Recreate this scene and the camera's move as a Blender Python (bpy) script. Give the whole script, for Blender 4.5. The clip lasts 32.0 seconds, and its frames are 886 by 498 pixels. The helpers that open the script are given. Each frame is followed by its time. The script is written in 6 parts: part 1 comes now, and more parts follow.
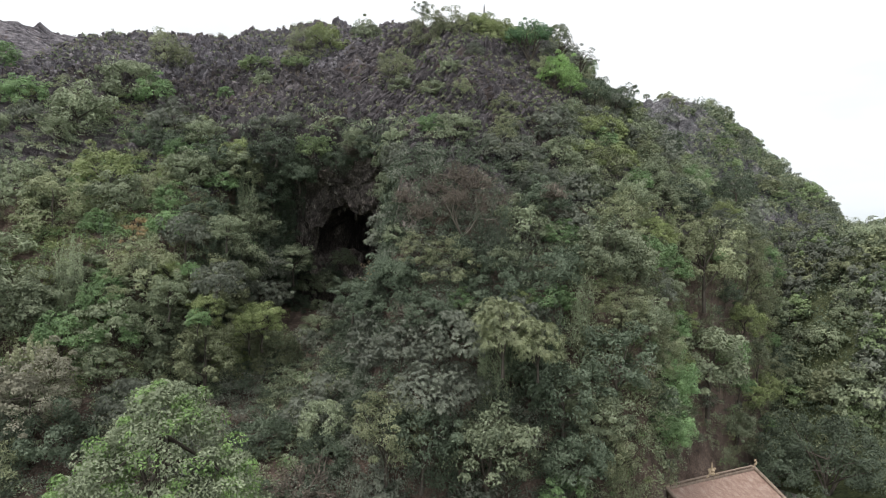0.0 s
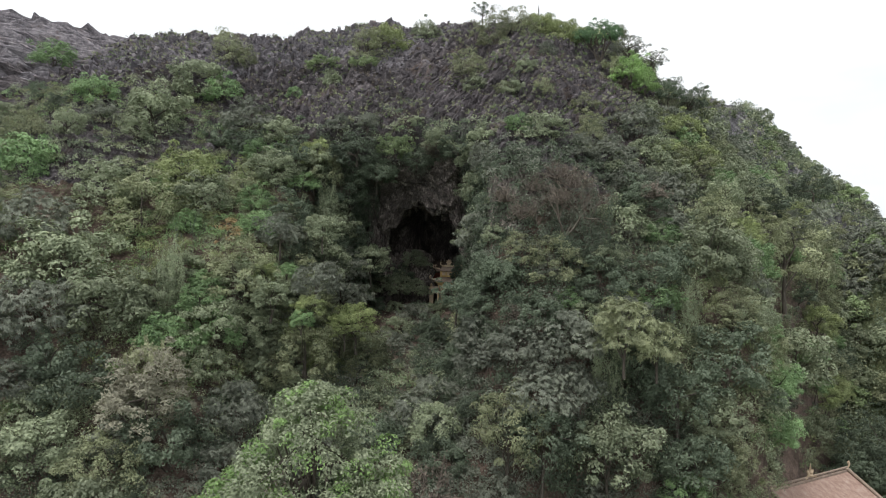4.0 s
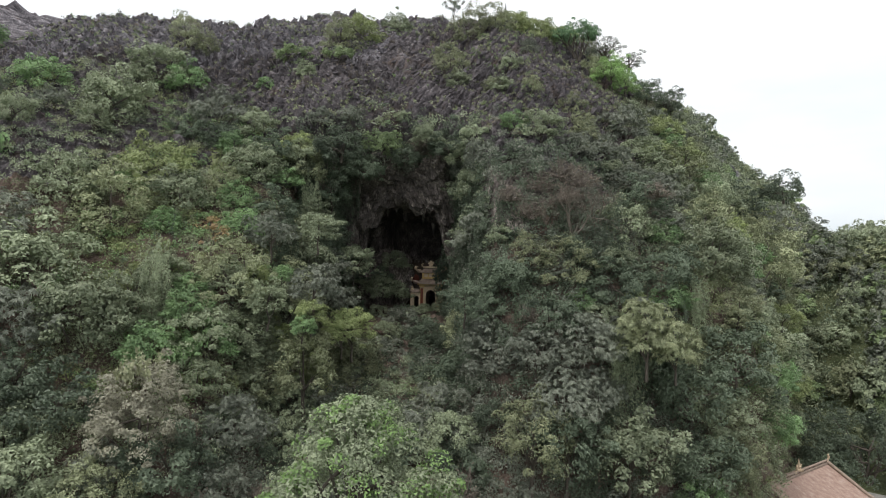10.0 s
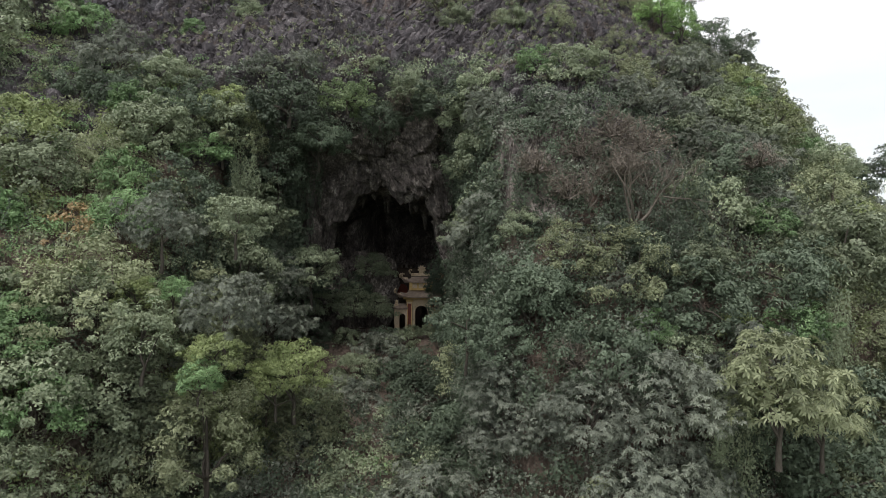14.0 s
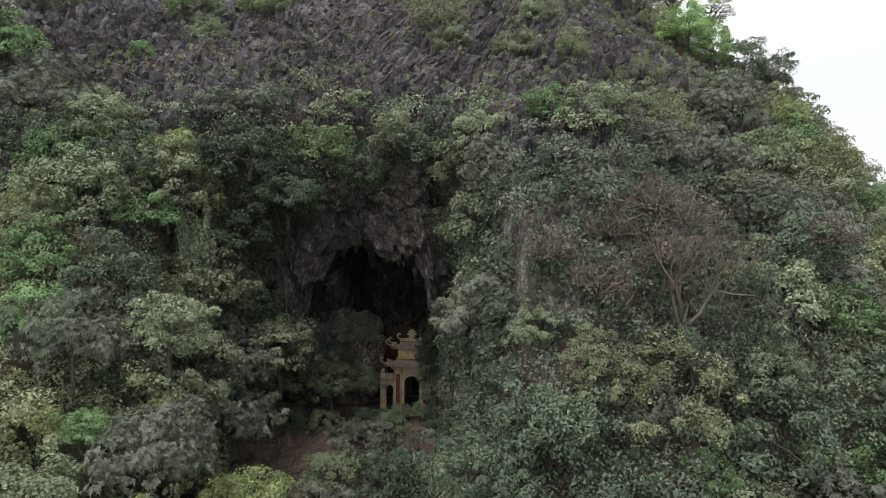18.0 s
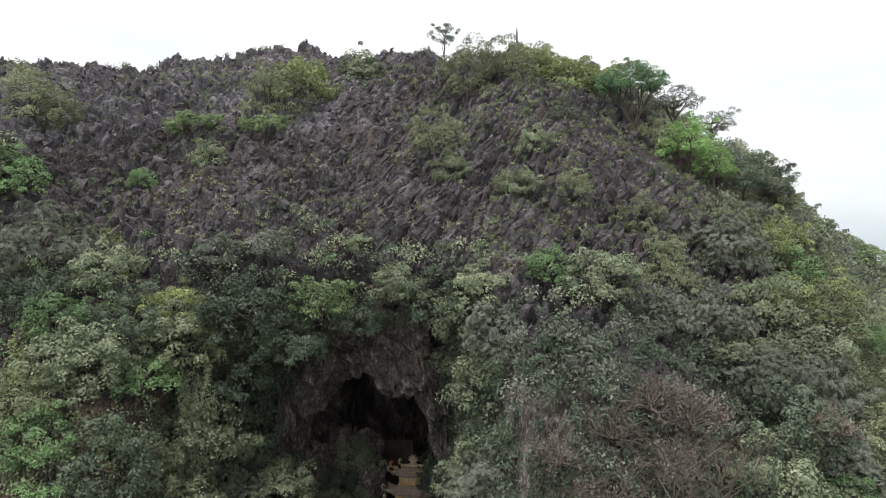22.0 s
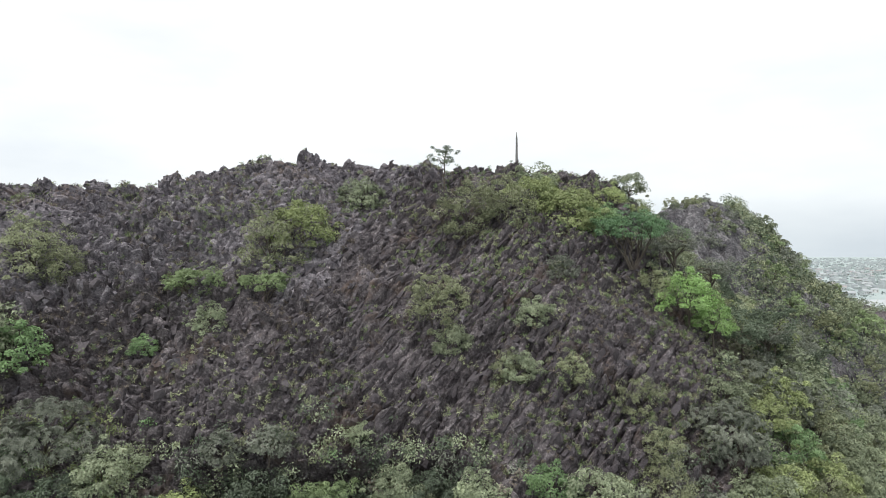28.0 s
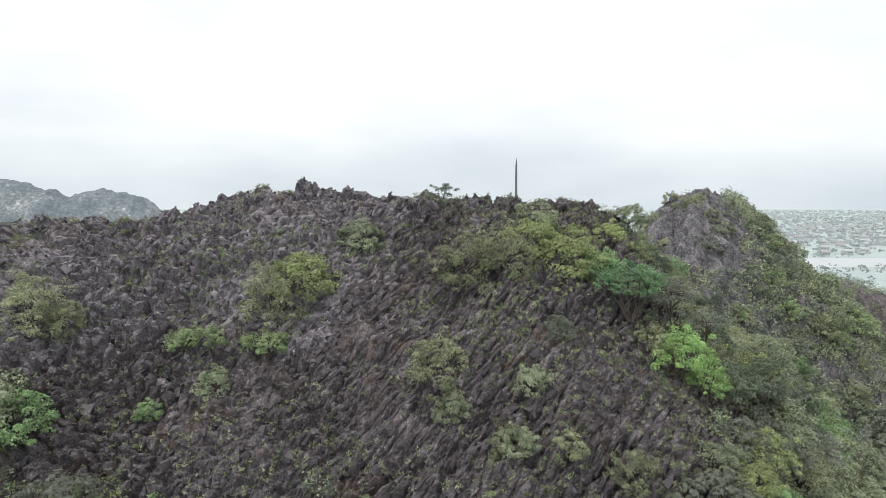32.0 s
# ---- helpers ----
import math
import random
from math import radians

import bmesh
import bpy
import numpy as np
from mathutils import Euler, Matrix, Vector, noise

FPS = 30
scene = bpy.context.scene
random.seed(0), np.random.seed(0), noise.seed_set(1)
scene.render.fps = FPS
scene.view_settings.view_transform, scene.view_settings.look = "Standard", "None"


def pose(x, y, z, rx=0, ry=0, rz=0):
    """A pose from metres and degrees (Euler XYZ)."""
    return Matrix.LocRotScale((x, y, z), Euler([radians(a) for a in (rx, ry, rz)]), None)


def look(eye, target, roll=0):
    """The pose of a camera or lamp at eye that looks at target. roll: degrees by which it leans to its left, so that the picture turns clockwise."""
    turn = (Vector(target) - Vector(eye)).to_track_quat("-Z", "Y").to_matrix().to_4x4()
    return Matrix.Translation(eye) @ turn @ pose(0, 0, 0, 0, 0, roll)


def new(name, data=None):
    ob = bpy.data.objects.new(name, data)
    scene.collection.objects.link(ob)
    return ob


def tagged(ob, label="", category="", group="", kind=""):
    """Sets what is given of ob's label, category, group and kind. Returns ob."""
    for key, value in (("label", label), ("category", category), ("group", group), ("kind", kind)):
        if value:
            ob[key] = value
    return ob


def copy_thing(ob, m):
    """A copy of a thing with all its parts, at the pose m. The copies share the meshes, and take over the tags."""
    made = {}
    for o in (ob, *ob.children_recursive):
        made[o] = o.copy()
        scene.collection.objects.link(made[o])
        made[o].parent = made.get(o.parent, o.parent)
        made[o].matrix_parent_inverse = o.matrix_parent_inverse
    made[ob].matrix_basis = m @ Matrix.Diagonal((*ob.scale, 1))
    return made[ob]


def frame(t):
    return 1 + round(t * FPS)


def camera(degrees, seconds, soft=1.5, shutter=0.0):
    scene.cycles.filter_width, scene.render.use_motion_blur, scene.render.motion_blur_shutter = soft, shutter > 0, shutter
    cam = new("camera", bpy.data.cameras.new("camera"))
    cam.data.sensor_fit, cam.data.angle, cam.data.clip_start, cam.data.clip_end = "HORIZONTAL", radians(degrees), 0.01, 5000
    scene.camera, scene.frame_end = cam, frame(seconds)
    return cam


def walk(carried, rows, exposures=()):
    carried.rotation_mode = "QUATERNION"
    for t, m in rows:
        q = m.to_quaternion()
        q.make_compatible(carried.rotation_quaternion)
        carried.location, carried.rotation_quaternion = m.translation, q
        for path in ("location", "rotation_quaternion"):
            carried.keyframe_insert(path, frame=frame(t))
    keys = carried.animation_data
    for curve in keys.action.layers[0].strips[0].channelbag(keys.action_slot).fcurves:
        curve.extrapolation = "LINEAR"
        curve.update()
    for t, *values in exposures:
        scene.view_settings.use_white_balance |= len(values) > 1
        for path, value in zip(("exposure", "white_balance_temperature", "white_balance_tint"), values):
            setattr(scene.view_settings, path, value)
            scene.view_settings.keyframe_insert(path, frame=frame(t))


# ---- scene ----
cam = camera(68.0, 32.0, soft=0.6)
PATH = [
    (0, (21.81, -89.60, 25.04), (20.452, -79.694, 25.124), 1.31),
    (0.5, (20.73, -89.68, 24.94), (19.375, -79.769, 25.036), 1.27),
    (1, (19.55, -89.76, 24.85), (18.205, -79.855, 24.952), 1.24),
    (1.5, (18.31, -89.86, 24.75), (16.966, -79.955, 24.861), 1.23),
    (2, (16.97, -89.94, 24.64), (15.632, -80.033, 24.762), 1.23),
    (2.5, (15.50, -90.02, 24.54), (14.179, -80.109, 24.674), 1.22),
    (3, (13.95, -90.12, 24.46), (12.646, -80.209, 24.603), 1.21),
    (3.5, (12.39, -90.21, 24.39), (11.108, -80.294, 24.536), 1.20),
    (4, (10.84, -90.23, 24.31), (9.569, -80.314, 24.469), 1.20),
    (4.5, (9.29, -90.23, 24.23), (8.034, -80.314, 24.400), 1.20),
    (6.5, (3.79, -90.50, 24.30), (3.127, -80.523, 24.481), 1.21),
    (7, (2.68, -90.60, 24.32), (2.237, -80.608, 24.504), 1.17),
    (7.5, (2.03, -90.63, 24.38), (1.746, -80.640, 24.556), 1.13),
    (8, (1.77, -90.63, 24.46), (1.588, -80.631, 24.626), 1.11),
    (8.5, (1.69, -90.56, 24.45), (1.565, -80.566, 24.620), 1.10),
    (9, (1.69, -90.26, 24.41), (1.614, -80.261, 24.581), 1.09),
    (9.5, (1.77, -89.34, 24.33), (1.732, -79.342, 24.517), 1.06),
    (10, (1.90, -87.73, 24.23), (1.878, -77.730, 24.421), 1.00),
    (10.5, (1.97, -85.58, 24.15), (1.955, -75.579, 24.352), 0.92),
    (11, (2.04, -83.07, 24.14), (2.027, -73.072, 24.340), 0.82),
    (11.5, (2.29, -80.33, 24.11), (2.249, -70.329, 24.322), 0.67),
    (12, (2.51, -77.35, 24.10), (2.438, -67.351, 24.316), 0.53),
    (12.5, (2.61, -74.18, 24.14), (2.526, -64.186, 24.359), 0.45),
    (13, (2.71, -70.95, 24.22), (2.618, -60.951, 24.436), 0.43),
    (13.5, (2.85, -67.69, 24.31), (2.742, -57.692, 24.541), 0.39),
    (14, (2.93, -64.43, 24.46), (2.821, -54.428, 24.694), 0.33),
    (14.5, (3.01, -61.22, 24.60), (2.905, -51.223, 24.845), 0.29),
    (16.5, (2.71, -55.31, 27.16), (2.700, -45.311, 27.058), 0.27),
    (17, (2.69, -55.34, 28.17), (2.695, -45.339, 28.147), 0.19),
    (17.5, (2.67, -55.34, 29.47), (2.684, -45.337, 29.487), 0.14),
    (18, (2.77, -55.32, 30.60), (2.765, -45.319, 30.691), 0.09),
    (18.5, (2.81, -55.38, 31.89), (2.791, -45.382, 32.011), 0.06),
    (19, (2.77, -55.46, 33.30), (2.753, -45.463, 33.425), 0.04),
    (19.5, (2.73, -55.47, 34.67), (2.711, -45.466, 34.794), 0.02),
    (20, (2.70, -55.43, 35.98), (2.683, -45.435, 36.107), 0.00),
    (20.5, (2.69, -55.40, 37.26), (2.678, -45.403, 37.388), 0.00),
    (21, (2.70, -55.37, 38.50), (2.687, -45.368, 38.629), 0.00),
    (21.5, (2.71, -55.34, 39.73), (2.698, -45.341, 39.854), 0.00),
    (22, (2.72, -55.32, 40.95), (2.706, -45.323, 41.079), 0.00),
    (22.5, (2.73, -55.31, 42.18), (2.714, -45.315, 42.313), 0.00),
    (23, (2.72, -55.31, 43.45), (2.713, -45.313, 43.572), 0.00),
    (23.5, (2.71, -55.33, 44.71), (2.706, -45.329, 44.834), 0.00),
    (24, (2.71, -55.34, 45.96), (2.704, -45.337, 46.084), 0.00),
    (24.5, (2.71, -55.34, 47.19), (2.708, -45.342, 47.316), 0.00),
    (25, (2.71, -55.36, 48.38), (2.708, -45.363, 48.503), -0.00),
    (25.5, (2.70, -55.39, 49.53), (2.700, -45.395, 49.654), -0.00),
    (27.5, (2.64, -55.52, 54.31), (2.641, -45.515, 54.330), 0.00),
    (28, (2.62, -55.51, 55.57), (2.623, -45.513, 55.570), 0.00),
    (28.5, (2.61, -55.50, 56.79), (2.611, -45.497, 56.753), 0.00),
    (29, (2.60, -55.47, 58.01), (2.611, -45.470, 57.928), 0.00),
    (29.5, (2.60, -55.44, 59.30), (2.612, -45.442, 59.147), 0.00),
    (30, (2.62, -55.41, 60.58), (2.626, -45.414, 60.236), 0.00),
    (30.5, (2.64, -55.41, 61.83), (2.648, -45.423, 61.239), 0.00),
    (31, (2.64, -55.43, 63.04), (2.655, -45.454, 62.300), 0.00),
    (31.5, (2.63, -55.43, 64.20), (2.644, -45.460, 63.459), -0.00),
    (32, (2.61, -55.43, 65.32), (2.628, -45.454, 64.571), -0.00),
]
walk(cam, [(t, look(eye, target, roll)) for t, eye, target, roll in PATH])

# ---- world, sun ----
world = bpy.data.worlds.new("overcast_sky")
scene.world = world
world.use_nodes = True
wn, wl = world.node_tree.nodes, world.node_tree.links
wn.clear()
SUN_EL, SUN_AZ = radians(64), radians(215)
sky = wn.new("ShaderNodeTexSky")
sky.sky_type, sky.sun_disc = "NISHITA", False
sky.sun_elevation, sky.sun_rotation = SUN_EL, SUN_AZ
sky.dust_density, sky.air_density = 6.0, 1.0
grey = wn.new("ShaderNodeHueSaturation")
grey.inputs["Saturation"].default_value = 0.12
wl.new(sky.outputs[0], grey.inputs["Color"])
skybg = wn.new("ShaderNodeBackground")
skybg.inputs["Strength"].default_value = 0.05
wl.new(grey.outputs[0], skybg.inputs["Color"])
coord = wn.new("ShaderNodeTexCoord")
stretch = wn.new("ShaderNodeMapping")
stretch.inputs["Scale"].default_value = (1.6, 1.6, 5.0)
wl.new(coord.outputs["Generated"], stretch.inputs["Vector"])
cloud = wn.new("ShaderNodeTexNoise")
cloud.inputs["Scale"].default_value, cloud.inputs["Detail"].default_value = 1.3, 5.0
wl.new(stretch.outputs[0], cloud.inputs["Vector"])
ramp = wn.new("ShaderNodeValToRGB")
ramp.color_ramp.elements[0].position, ramp.color_ramp.elements[0].color = 0.32, (0.74, 0.77, 0.81, 1)
ramp.color_ramp.elements[1].position, ramp.color_ramp.elements[1].color = 0.66, (1.0, 1.0, 1.0, 1)
wl.new(cloud.outputs["Fac"], ramp.inputs["Fac"])
cloudbg = wn.new("ShaderNodeBackground")
cloudbg.inputs["Strength"].default_value = 1.0
height = wn.new("ShaderNodeSeparateXYZ")
wl.new(coord.outputs["Generated"], height.inputs[0])
murk = wn.new("ShaderNodeValToRGB")
murk.color_ramp.elements[0].position, murk.color_ramp.elements[0].color = 0.0, (0.80, 0.86, 0.885, 1)
murk.color_ramp.elements[1].position, murk.color_ramp.elements[1].color = 0.32, (1.0, 1.0, 1.0, 1)
wl.new(height.outputs[2], murk.inputs["Fac"])
veil = wn.new("ShaderNodeMix")
veil.data_type, veil.blend_type = "RGBA", "MULTIPLY"
veil.inputs[0].default_value = 1.0
wl.new(ramp.outputs[0], veil.inputs[6])
wl.new(murk.outputs[0], veil.inputs[7])
wl.new(veil.outputs[2], cloudbg.inputs["Color"])
both = wn.new("ShaderNodeAddShader")
wl.new(skybg.outputs[0], both.inputs[0])
wl.new(cloudbg.outputs[0], both.inputs[1])
wout = wn.new("ShaderNodeOutputWorld")
wl.new(both.outputs[0], wout.inputs["Surface"])

sun_data = bpy.data.lights.new("sun", "SUN")
sun_data.energy, sun_data.angle, sun_data.color = 1.5, radians(20), (1.0, 0.96, 0.9)
sun = new("sun", sun_data)
sun_dir = Vector((math.sin(SUN_AZ) * math.cos(SUN_EL), math.cos(SUN_AZ) * math.cos(SUN_EL), math.sin(SUN_EL)))
sun.matrix_world = look(tuple(sun_dir * 200), (0, 0, 20))
scene.view_settings.exposure = 0.12


# ---- materials ----
def nodes_of(name):
    m = bpy.data.materials.new(name)
    m.use_nodes = True
    t = m.node_tree
    return m, t.nodes, t.links, t.nodes["Principled BSDF"]


def leaf_material(name, dark, light, rough=0.55, through_light=0.18):
    # The slight blue lift tints every leaf colour with air haze.
    dark, light = [(k * c[0], k * c[1], 1.03 * k * c[2]) for k, c in ((0.85, dark), (1.14, light))]
    m, n, l, b = nodes_of(name)
    geo, info = n.new("ShaderNodeNewGeometry"), n.new("ShaderNodeObjectInfo")
    tex, shift = n.new("ShaderNodeTexCoord"), n.new("ShaderNodeVectorMath")
    far = n.new("ShaderNodeMath")
    far.operation = "MULTIPLY"
    far.inputs[1].default_value = 60.0
    l.new(info.outputs["Random"], far.inputs[0])
    l.new(tex.outputs["Object"], shift.inputs[0])
    l.new(far.outputs[0], shift.inputs[1])
    big, small = n.new("ShaderNodeTexNoise"), n.new("ShaderNodeTexNoise")
    big.inputs["Scale"].default_value, big.inputs["Detail"].default_value = 0.45, 3.0
    small.inputs["Scale"].default_value, small.inputs["Detail"].default_value = 2.0, 2.0
    l.new(shift.outputs[0], big.inputs["Vector"])
    l.new(shift.outputs[0], small.inputs["Vector"])
    fine = n.new("ShaderNodeMath")
    fine.operation = "MULTIPLY_ADD"
    fine.inputs[1].default_value = 0.5
    l.new(small.outputs["Fac"], fine.inputs[0])
    half = n.new("ShaderNodeMath")
    half.operation = "MULTIPLY_ADD"
    half.inputs[1].default_value = 0.3
    l.new(geo.outputs["Random Per Island"], half.inputs[0])
    lift = n.new("ShaderNodeMath")
    lift.operation = "MULTIPLY_ADD"
    lift.inputs[1].default_value, lift.inputs[2].default_value = 1.2, -0.55
    l.new(big.outputs["Fac"], lift.inputs[0])
    l.new(lift.outputs[0], fine.inputs[2])
    l.new(fine.outputs[0], half.inputs[2])
    r = n.new("ShaderNodeValToRGB")
    r.color_ramp.elements[0].position, r.color_ramp.elements[0].color = 0.0, (*dark, 1)
    r.color_ramp.elements[1].position, r.color_ramp.elements[1].color = 1.0, (*light, 1)
    l.new(half.outputs[0], r.inputs["Fac"])
    vary = n.new("ShaderNodeHueSaturation")
    span = n.new("ShaderNodeMapRange")
    span.inputs["To Min"].default_value, span.inputs["To Max"].default_value = 0.85, 1.4
    l.new(info.outputs["Random"], span.inputs["Value"])
    vary.inputs["Saturation"].default_value = 0.86
    l.new(span.outputs[0], vary.inputs["Value"])
    l.new(r.outputs[0], vary.inputs["Color"])
    l.new(vary.outputs[0], b.inputs["Base Color"])
    b.inputs["Roughness"].default_value = rough
    b.inputs["Specular IOR Level"].default_value = 0.35
    tr = n.new("ShaderNodeBsdfTranslucent")
    l.new(vary.outputs[0], tr.inputs["Color"])
    mix = n.new("ShaderNodeMixShader")
    mix.inputs["Fac"].default_value = through_light
    l.new(b.outputs[0], mix.inputs[1])
    l.new(tr.outputs[0], mix.inputs[2])
    l.new(mix.outputs[0], n["Material Output"].inputs["Surface"])
    return m


def rough_material(name, stops, scale=1.0, rough=0.9, bump=0.6, fine=9.0, stretch=(1, 1, 1), metal=0.0, jitter=0.0, soil=None):
    """stops: (position, colour) rows along a mixed noise of two sizes."""
    m, n, l, b = nodes_of(name)
    tex, mp = n.new("ShaderNodeTexCoord"), n.new("ShaderNodeMapping")
    mp.inputs["Scale"].default_value = stretch
    l.new(tex.outputs["Object"], mp.inputs["Vector"])
    a, c = n.new("ShaderNodeTexNoise"), n.new("ShaderNodeTexNoise")
    a.inputs["Scale"].default_value, a.inputs["Detail"].default_value, a.inputs["Roughness"].default_value = scale, 6.0, 0.65
    c.inputs["Scale"].default_value, c.inputs["Detail"].default_value, c.inputs["Roughness"].default_value = scale * fine, 5.0, 0.7
    l.new(mp.outputs[0], a.inputs["Vector"])
    l.new(mp.outputs[0], c.inputs["Vector"])
    mid = n.new("ShaderNodeMath")
    mid.operation = "MULTIPLY_ADD"
    mid.inputs[1].default_value = 0.5
    l.new(a.outputs["Fac"], mid.inputs[0])
    low = n.new("ShaderNodeMath")
    low.operation = "MULTIPLY"
    low.inputs[1].default_value = 0.5
    l.new(c.outputs["Fac"], low.inputs[0])
    l.new(low.outputs[0], mid.inputs[2])
    last = mid
    if jitter:
        geo, info, add = n.new("ShaderNodeNewGeometry"), n.new("ShaderNodeObjectInfo"), n.new("ShaderNodeMath")
        add.operation = "ADD"
        l.new(geo.outputs["Random Per Island"], add.inputs[0])
        l.new(info.outputs["Random"], add.inputs[1])
        off = n.new("ShaderNodeMath")
        off.operation = "MULTIPLY_ADD"
        off.inputs[1].default_value = jitter
        l.new(add.outputs[0], off.inputs[0])
        sub = n.new("ShaderNodeMath")
        sub.inputs[1].default_value = -jitter
        l.new(mid.outputs[0], sub.inputs[0])
        l.new(sub.outputs[0], off.inputs[2])
        last = off
    r = n.new("ShaderNodeValToRGB")
    el = r.color_ramp.elements
    el[0].position, el[0].color = stops[0][0], (*stops[0][1], 1)
    el[1].position, el[1].color = stops[-1][0], (*stops[-1][1], 1)
    for p, col in stops[1:-1]:
        el.new(p).color = (*col, 1)
    l.new(last.outputs[0], r.inputs["Fac"])
    paint = r
    if soil:
        spots, sharp, paint = n.new("ShaderNodeTexNoise"), n.new("ShaderNodeMapRange"), n.new("ShaderNodeMix")
        spots.inputs["Scale"].default_value, spots.inputs["Detail"].default_value, spots.inputs["Roughness"].default_value = 0.22, 8.0, 0.7
        l.new(mp.outputs[0], spots.inputs["Vector"])
        sharp.inputs["From Min"].default_value, sharp.inputs["From Max"].default_value, sharp.inputs["To Max"].default_value = 0.55, 0.66, 0.7
        l.new(spots.outputs["Fac"], sharp.inputs["Value"])
        paint.data_type = "RGBA"
        paint.inputs[7].default_value = (*soil, 1)
        l.new(sharp.outputs[0], paint.inputs[0])
        l.new(r.outputs[0], paint.inputs[6])
    l.new(paint.outputs[2 if soil else 0], b.inputs["Base Color"])
    b.inputs["Roughness"].default_value, b.inputs["Metallic"].default_value = rough, metal
    b.inputs["Specular IOR Level"].default_value = 0.25
    if bump:
        bp = n.new("ShaderNodeBump")
        bp.inputs["Strength"].default_value, bp.inputs["Distance"].default_value = bump, 0.25 / scale
        l.new(mid.outputs[0], bp.inputs["Height"])
        l.new(bp.outputs[0], b.inputs["Normal"])
    return m


LEAF_DEEP = leaf_material("leaf_deep_green", (0.02, 0.036, 0.019), (0.15, 0.195, 0.12))
LEAF_MID = leaf_material("leaf_mid_green", (0.048, 0.072, 0.032), (0.325, 0.375, 0.218))
LEAF_FRESH = leaf_material("leaf_fresh_green", (0.05, 0.11, 0.034), (0.25, 0.4, 0.15))
LEAF_VIVID = leaf_material("leaf_vivid_green", (0.085, 0.165, 0.035), (0.27, 0.45, 0.115))
LEAF_OLIVE = leaf_material("leaf_olive", (0.062, 0.078, 0.032), (0.36, 0.395, 0.205))
LEAF_GREY = leaf_material("leaf_grey_green", (0.047, 0.06, 0.043), (0.245, 0.268, 0.198), 0.45)
LEAF_DRY = leaf_material("leaf_dry", (0.065, 0.052, 0.04), (0.27, 0.225, 0.175), 0.8)
LEAF_YELLOW = leaf_material("leaf_yellow", (0.08, 0.11, 0.032), (0.37, 0.44, 0.155))
LEAF_STRAW = leaf_material("leaf_straw_green", (0.095, 0.09, 0.062), (0.29, 0.28, 0.195), 0.6)
# Leaves of the far trees, greyed and lightened to include haze.
LEAF_HAZED = leaf_material("leaf_hazed_tree", (0.17, 0.22, 0.2), (0.33, 0.38, 0.36), 0.8)
LEAF_SHOOT = leaf_material("leaf_pale_shoot", (0.2, 0.22, 0.1), (0.5, 0.52, 0.3), 0.6)
LEAF_LIGHT = leaf_material("leaf_light_green", (0.075, 0.115, 0.045), (0.28, 0.38, 0.15))
LEAF_JADE = leaf_material("leaf_jade_green", (0.036, 0.09, 0.038), (0.16, 0.31, 0.125))
LEAF_ORANGE = leaf_material("leaf_orange", (0.27, 0.17, 0.07), (0.52, 0.36, 0.15))
ROCK = rough_material("limestone", [(0.36, (0.023, 0.019, 0.021)), (0.44, (0.062, 0.054, 0.059)), (0.5, (0.103, 0.092, 0.098)), (0.55, (0.134, 0.12, 0.126)), (0.64, (0.331, 0.3, 0.305))], 0.9, 0.95, 0.8, 6.0, soil=(0.103, 0.074, 0.059))
SHARD = rough_material("limestone_shard", [(0.22, (0.031, 0.027, 0.03)), (0.46, (0.072, 0.064, 0.07)), (0.7, (0.124, 0.112, 0.12)), (0.97, (0.372, 0.34, 0.347))], 0.9, 0.95, 0.9, 6.0, jitter=0.22)
BLEACHED = rough_material("bleached_limestone", [(0.36, (0.047, 0.043, 0.049)), (0.44, (0.109, 0.1, 0.112)), (0.5, (0.171, 0.158, 0.173)), (0.56, (0.248, 0.23, 0.247)), (0.68, (0.517, 0.48, 0.494))], 1.1, 0.95, 0.8, 6.0, soil=(0.155, 0.12, 0.105))
SHARD_PALE = rough_material("bleached_shard", [(0.22, (0.052, 0.048, 0.056)), (0.46, (0.124, 0.115, 0.128)), (0.7, (0.217, 0.2, 0.215)), (0.97, (0.641, 0.6, 0.609))], 0.9, 0.95, 0.9, 6.0, jitter=0.25)
CAVEROCK = rough_material("cave_limestone", [(0.37, (0.036, 0.03, 0.029)), (0.46, (0.085, 0.072, 0.067)), (0.54, (0.17, 0.145, 0.132)), (0.63, (0.44, 0.39, 0.355))], 0.8, 0.95, 1.0, 6.0, (1, 1, 0.6))
KNOBROCK = rough_material("grey_knob_limestone", [(0.38, (0.04, 0.039, 0.043)), (0.46, (0.085, 0.082, 0.09)), (0.53, (0.14, 0.135, 0.143)), (0.63, (0.3, 0.29, 0.295))], 0.35, 0.95, 1.0, 8.0)
# Blue-grey paleness puts distance haze into the rock; the whitish stop is cliffs.
HAZEROCK = rough_material("hazed_limestone", [(0.38, (0.10, 0.125, 0.14)), (0.5, (0.15, 0.175, 0.19)), (0.57, (0.21, 0.23, 0.24)), (0.67, (0.48, 0.47, 0.46))], 0.03, 0.95, 0.0, 8.0)
EARTH = rough_material("earth", [(0.38, (0.05, 0.038, 0.032)), (0.5, (0.12, 0.09, 0.074)), (0.62, (0.22, 0.165, 0.135))], 0.6, 0.95, 0.7)
WOODFLOOR = rough_material("wooded_ground", [(0.36, (0.03, 0.038, 0.02)), (0.5, (0.07, 0.085, 0.04)), (0.64, (0.13, 0.14, 0.075))], 0.4, 0.95, 0.8)
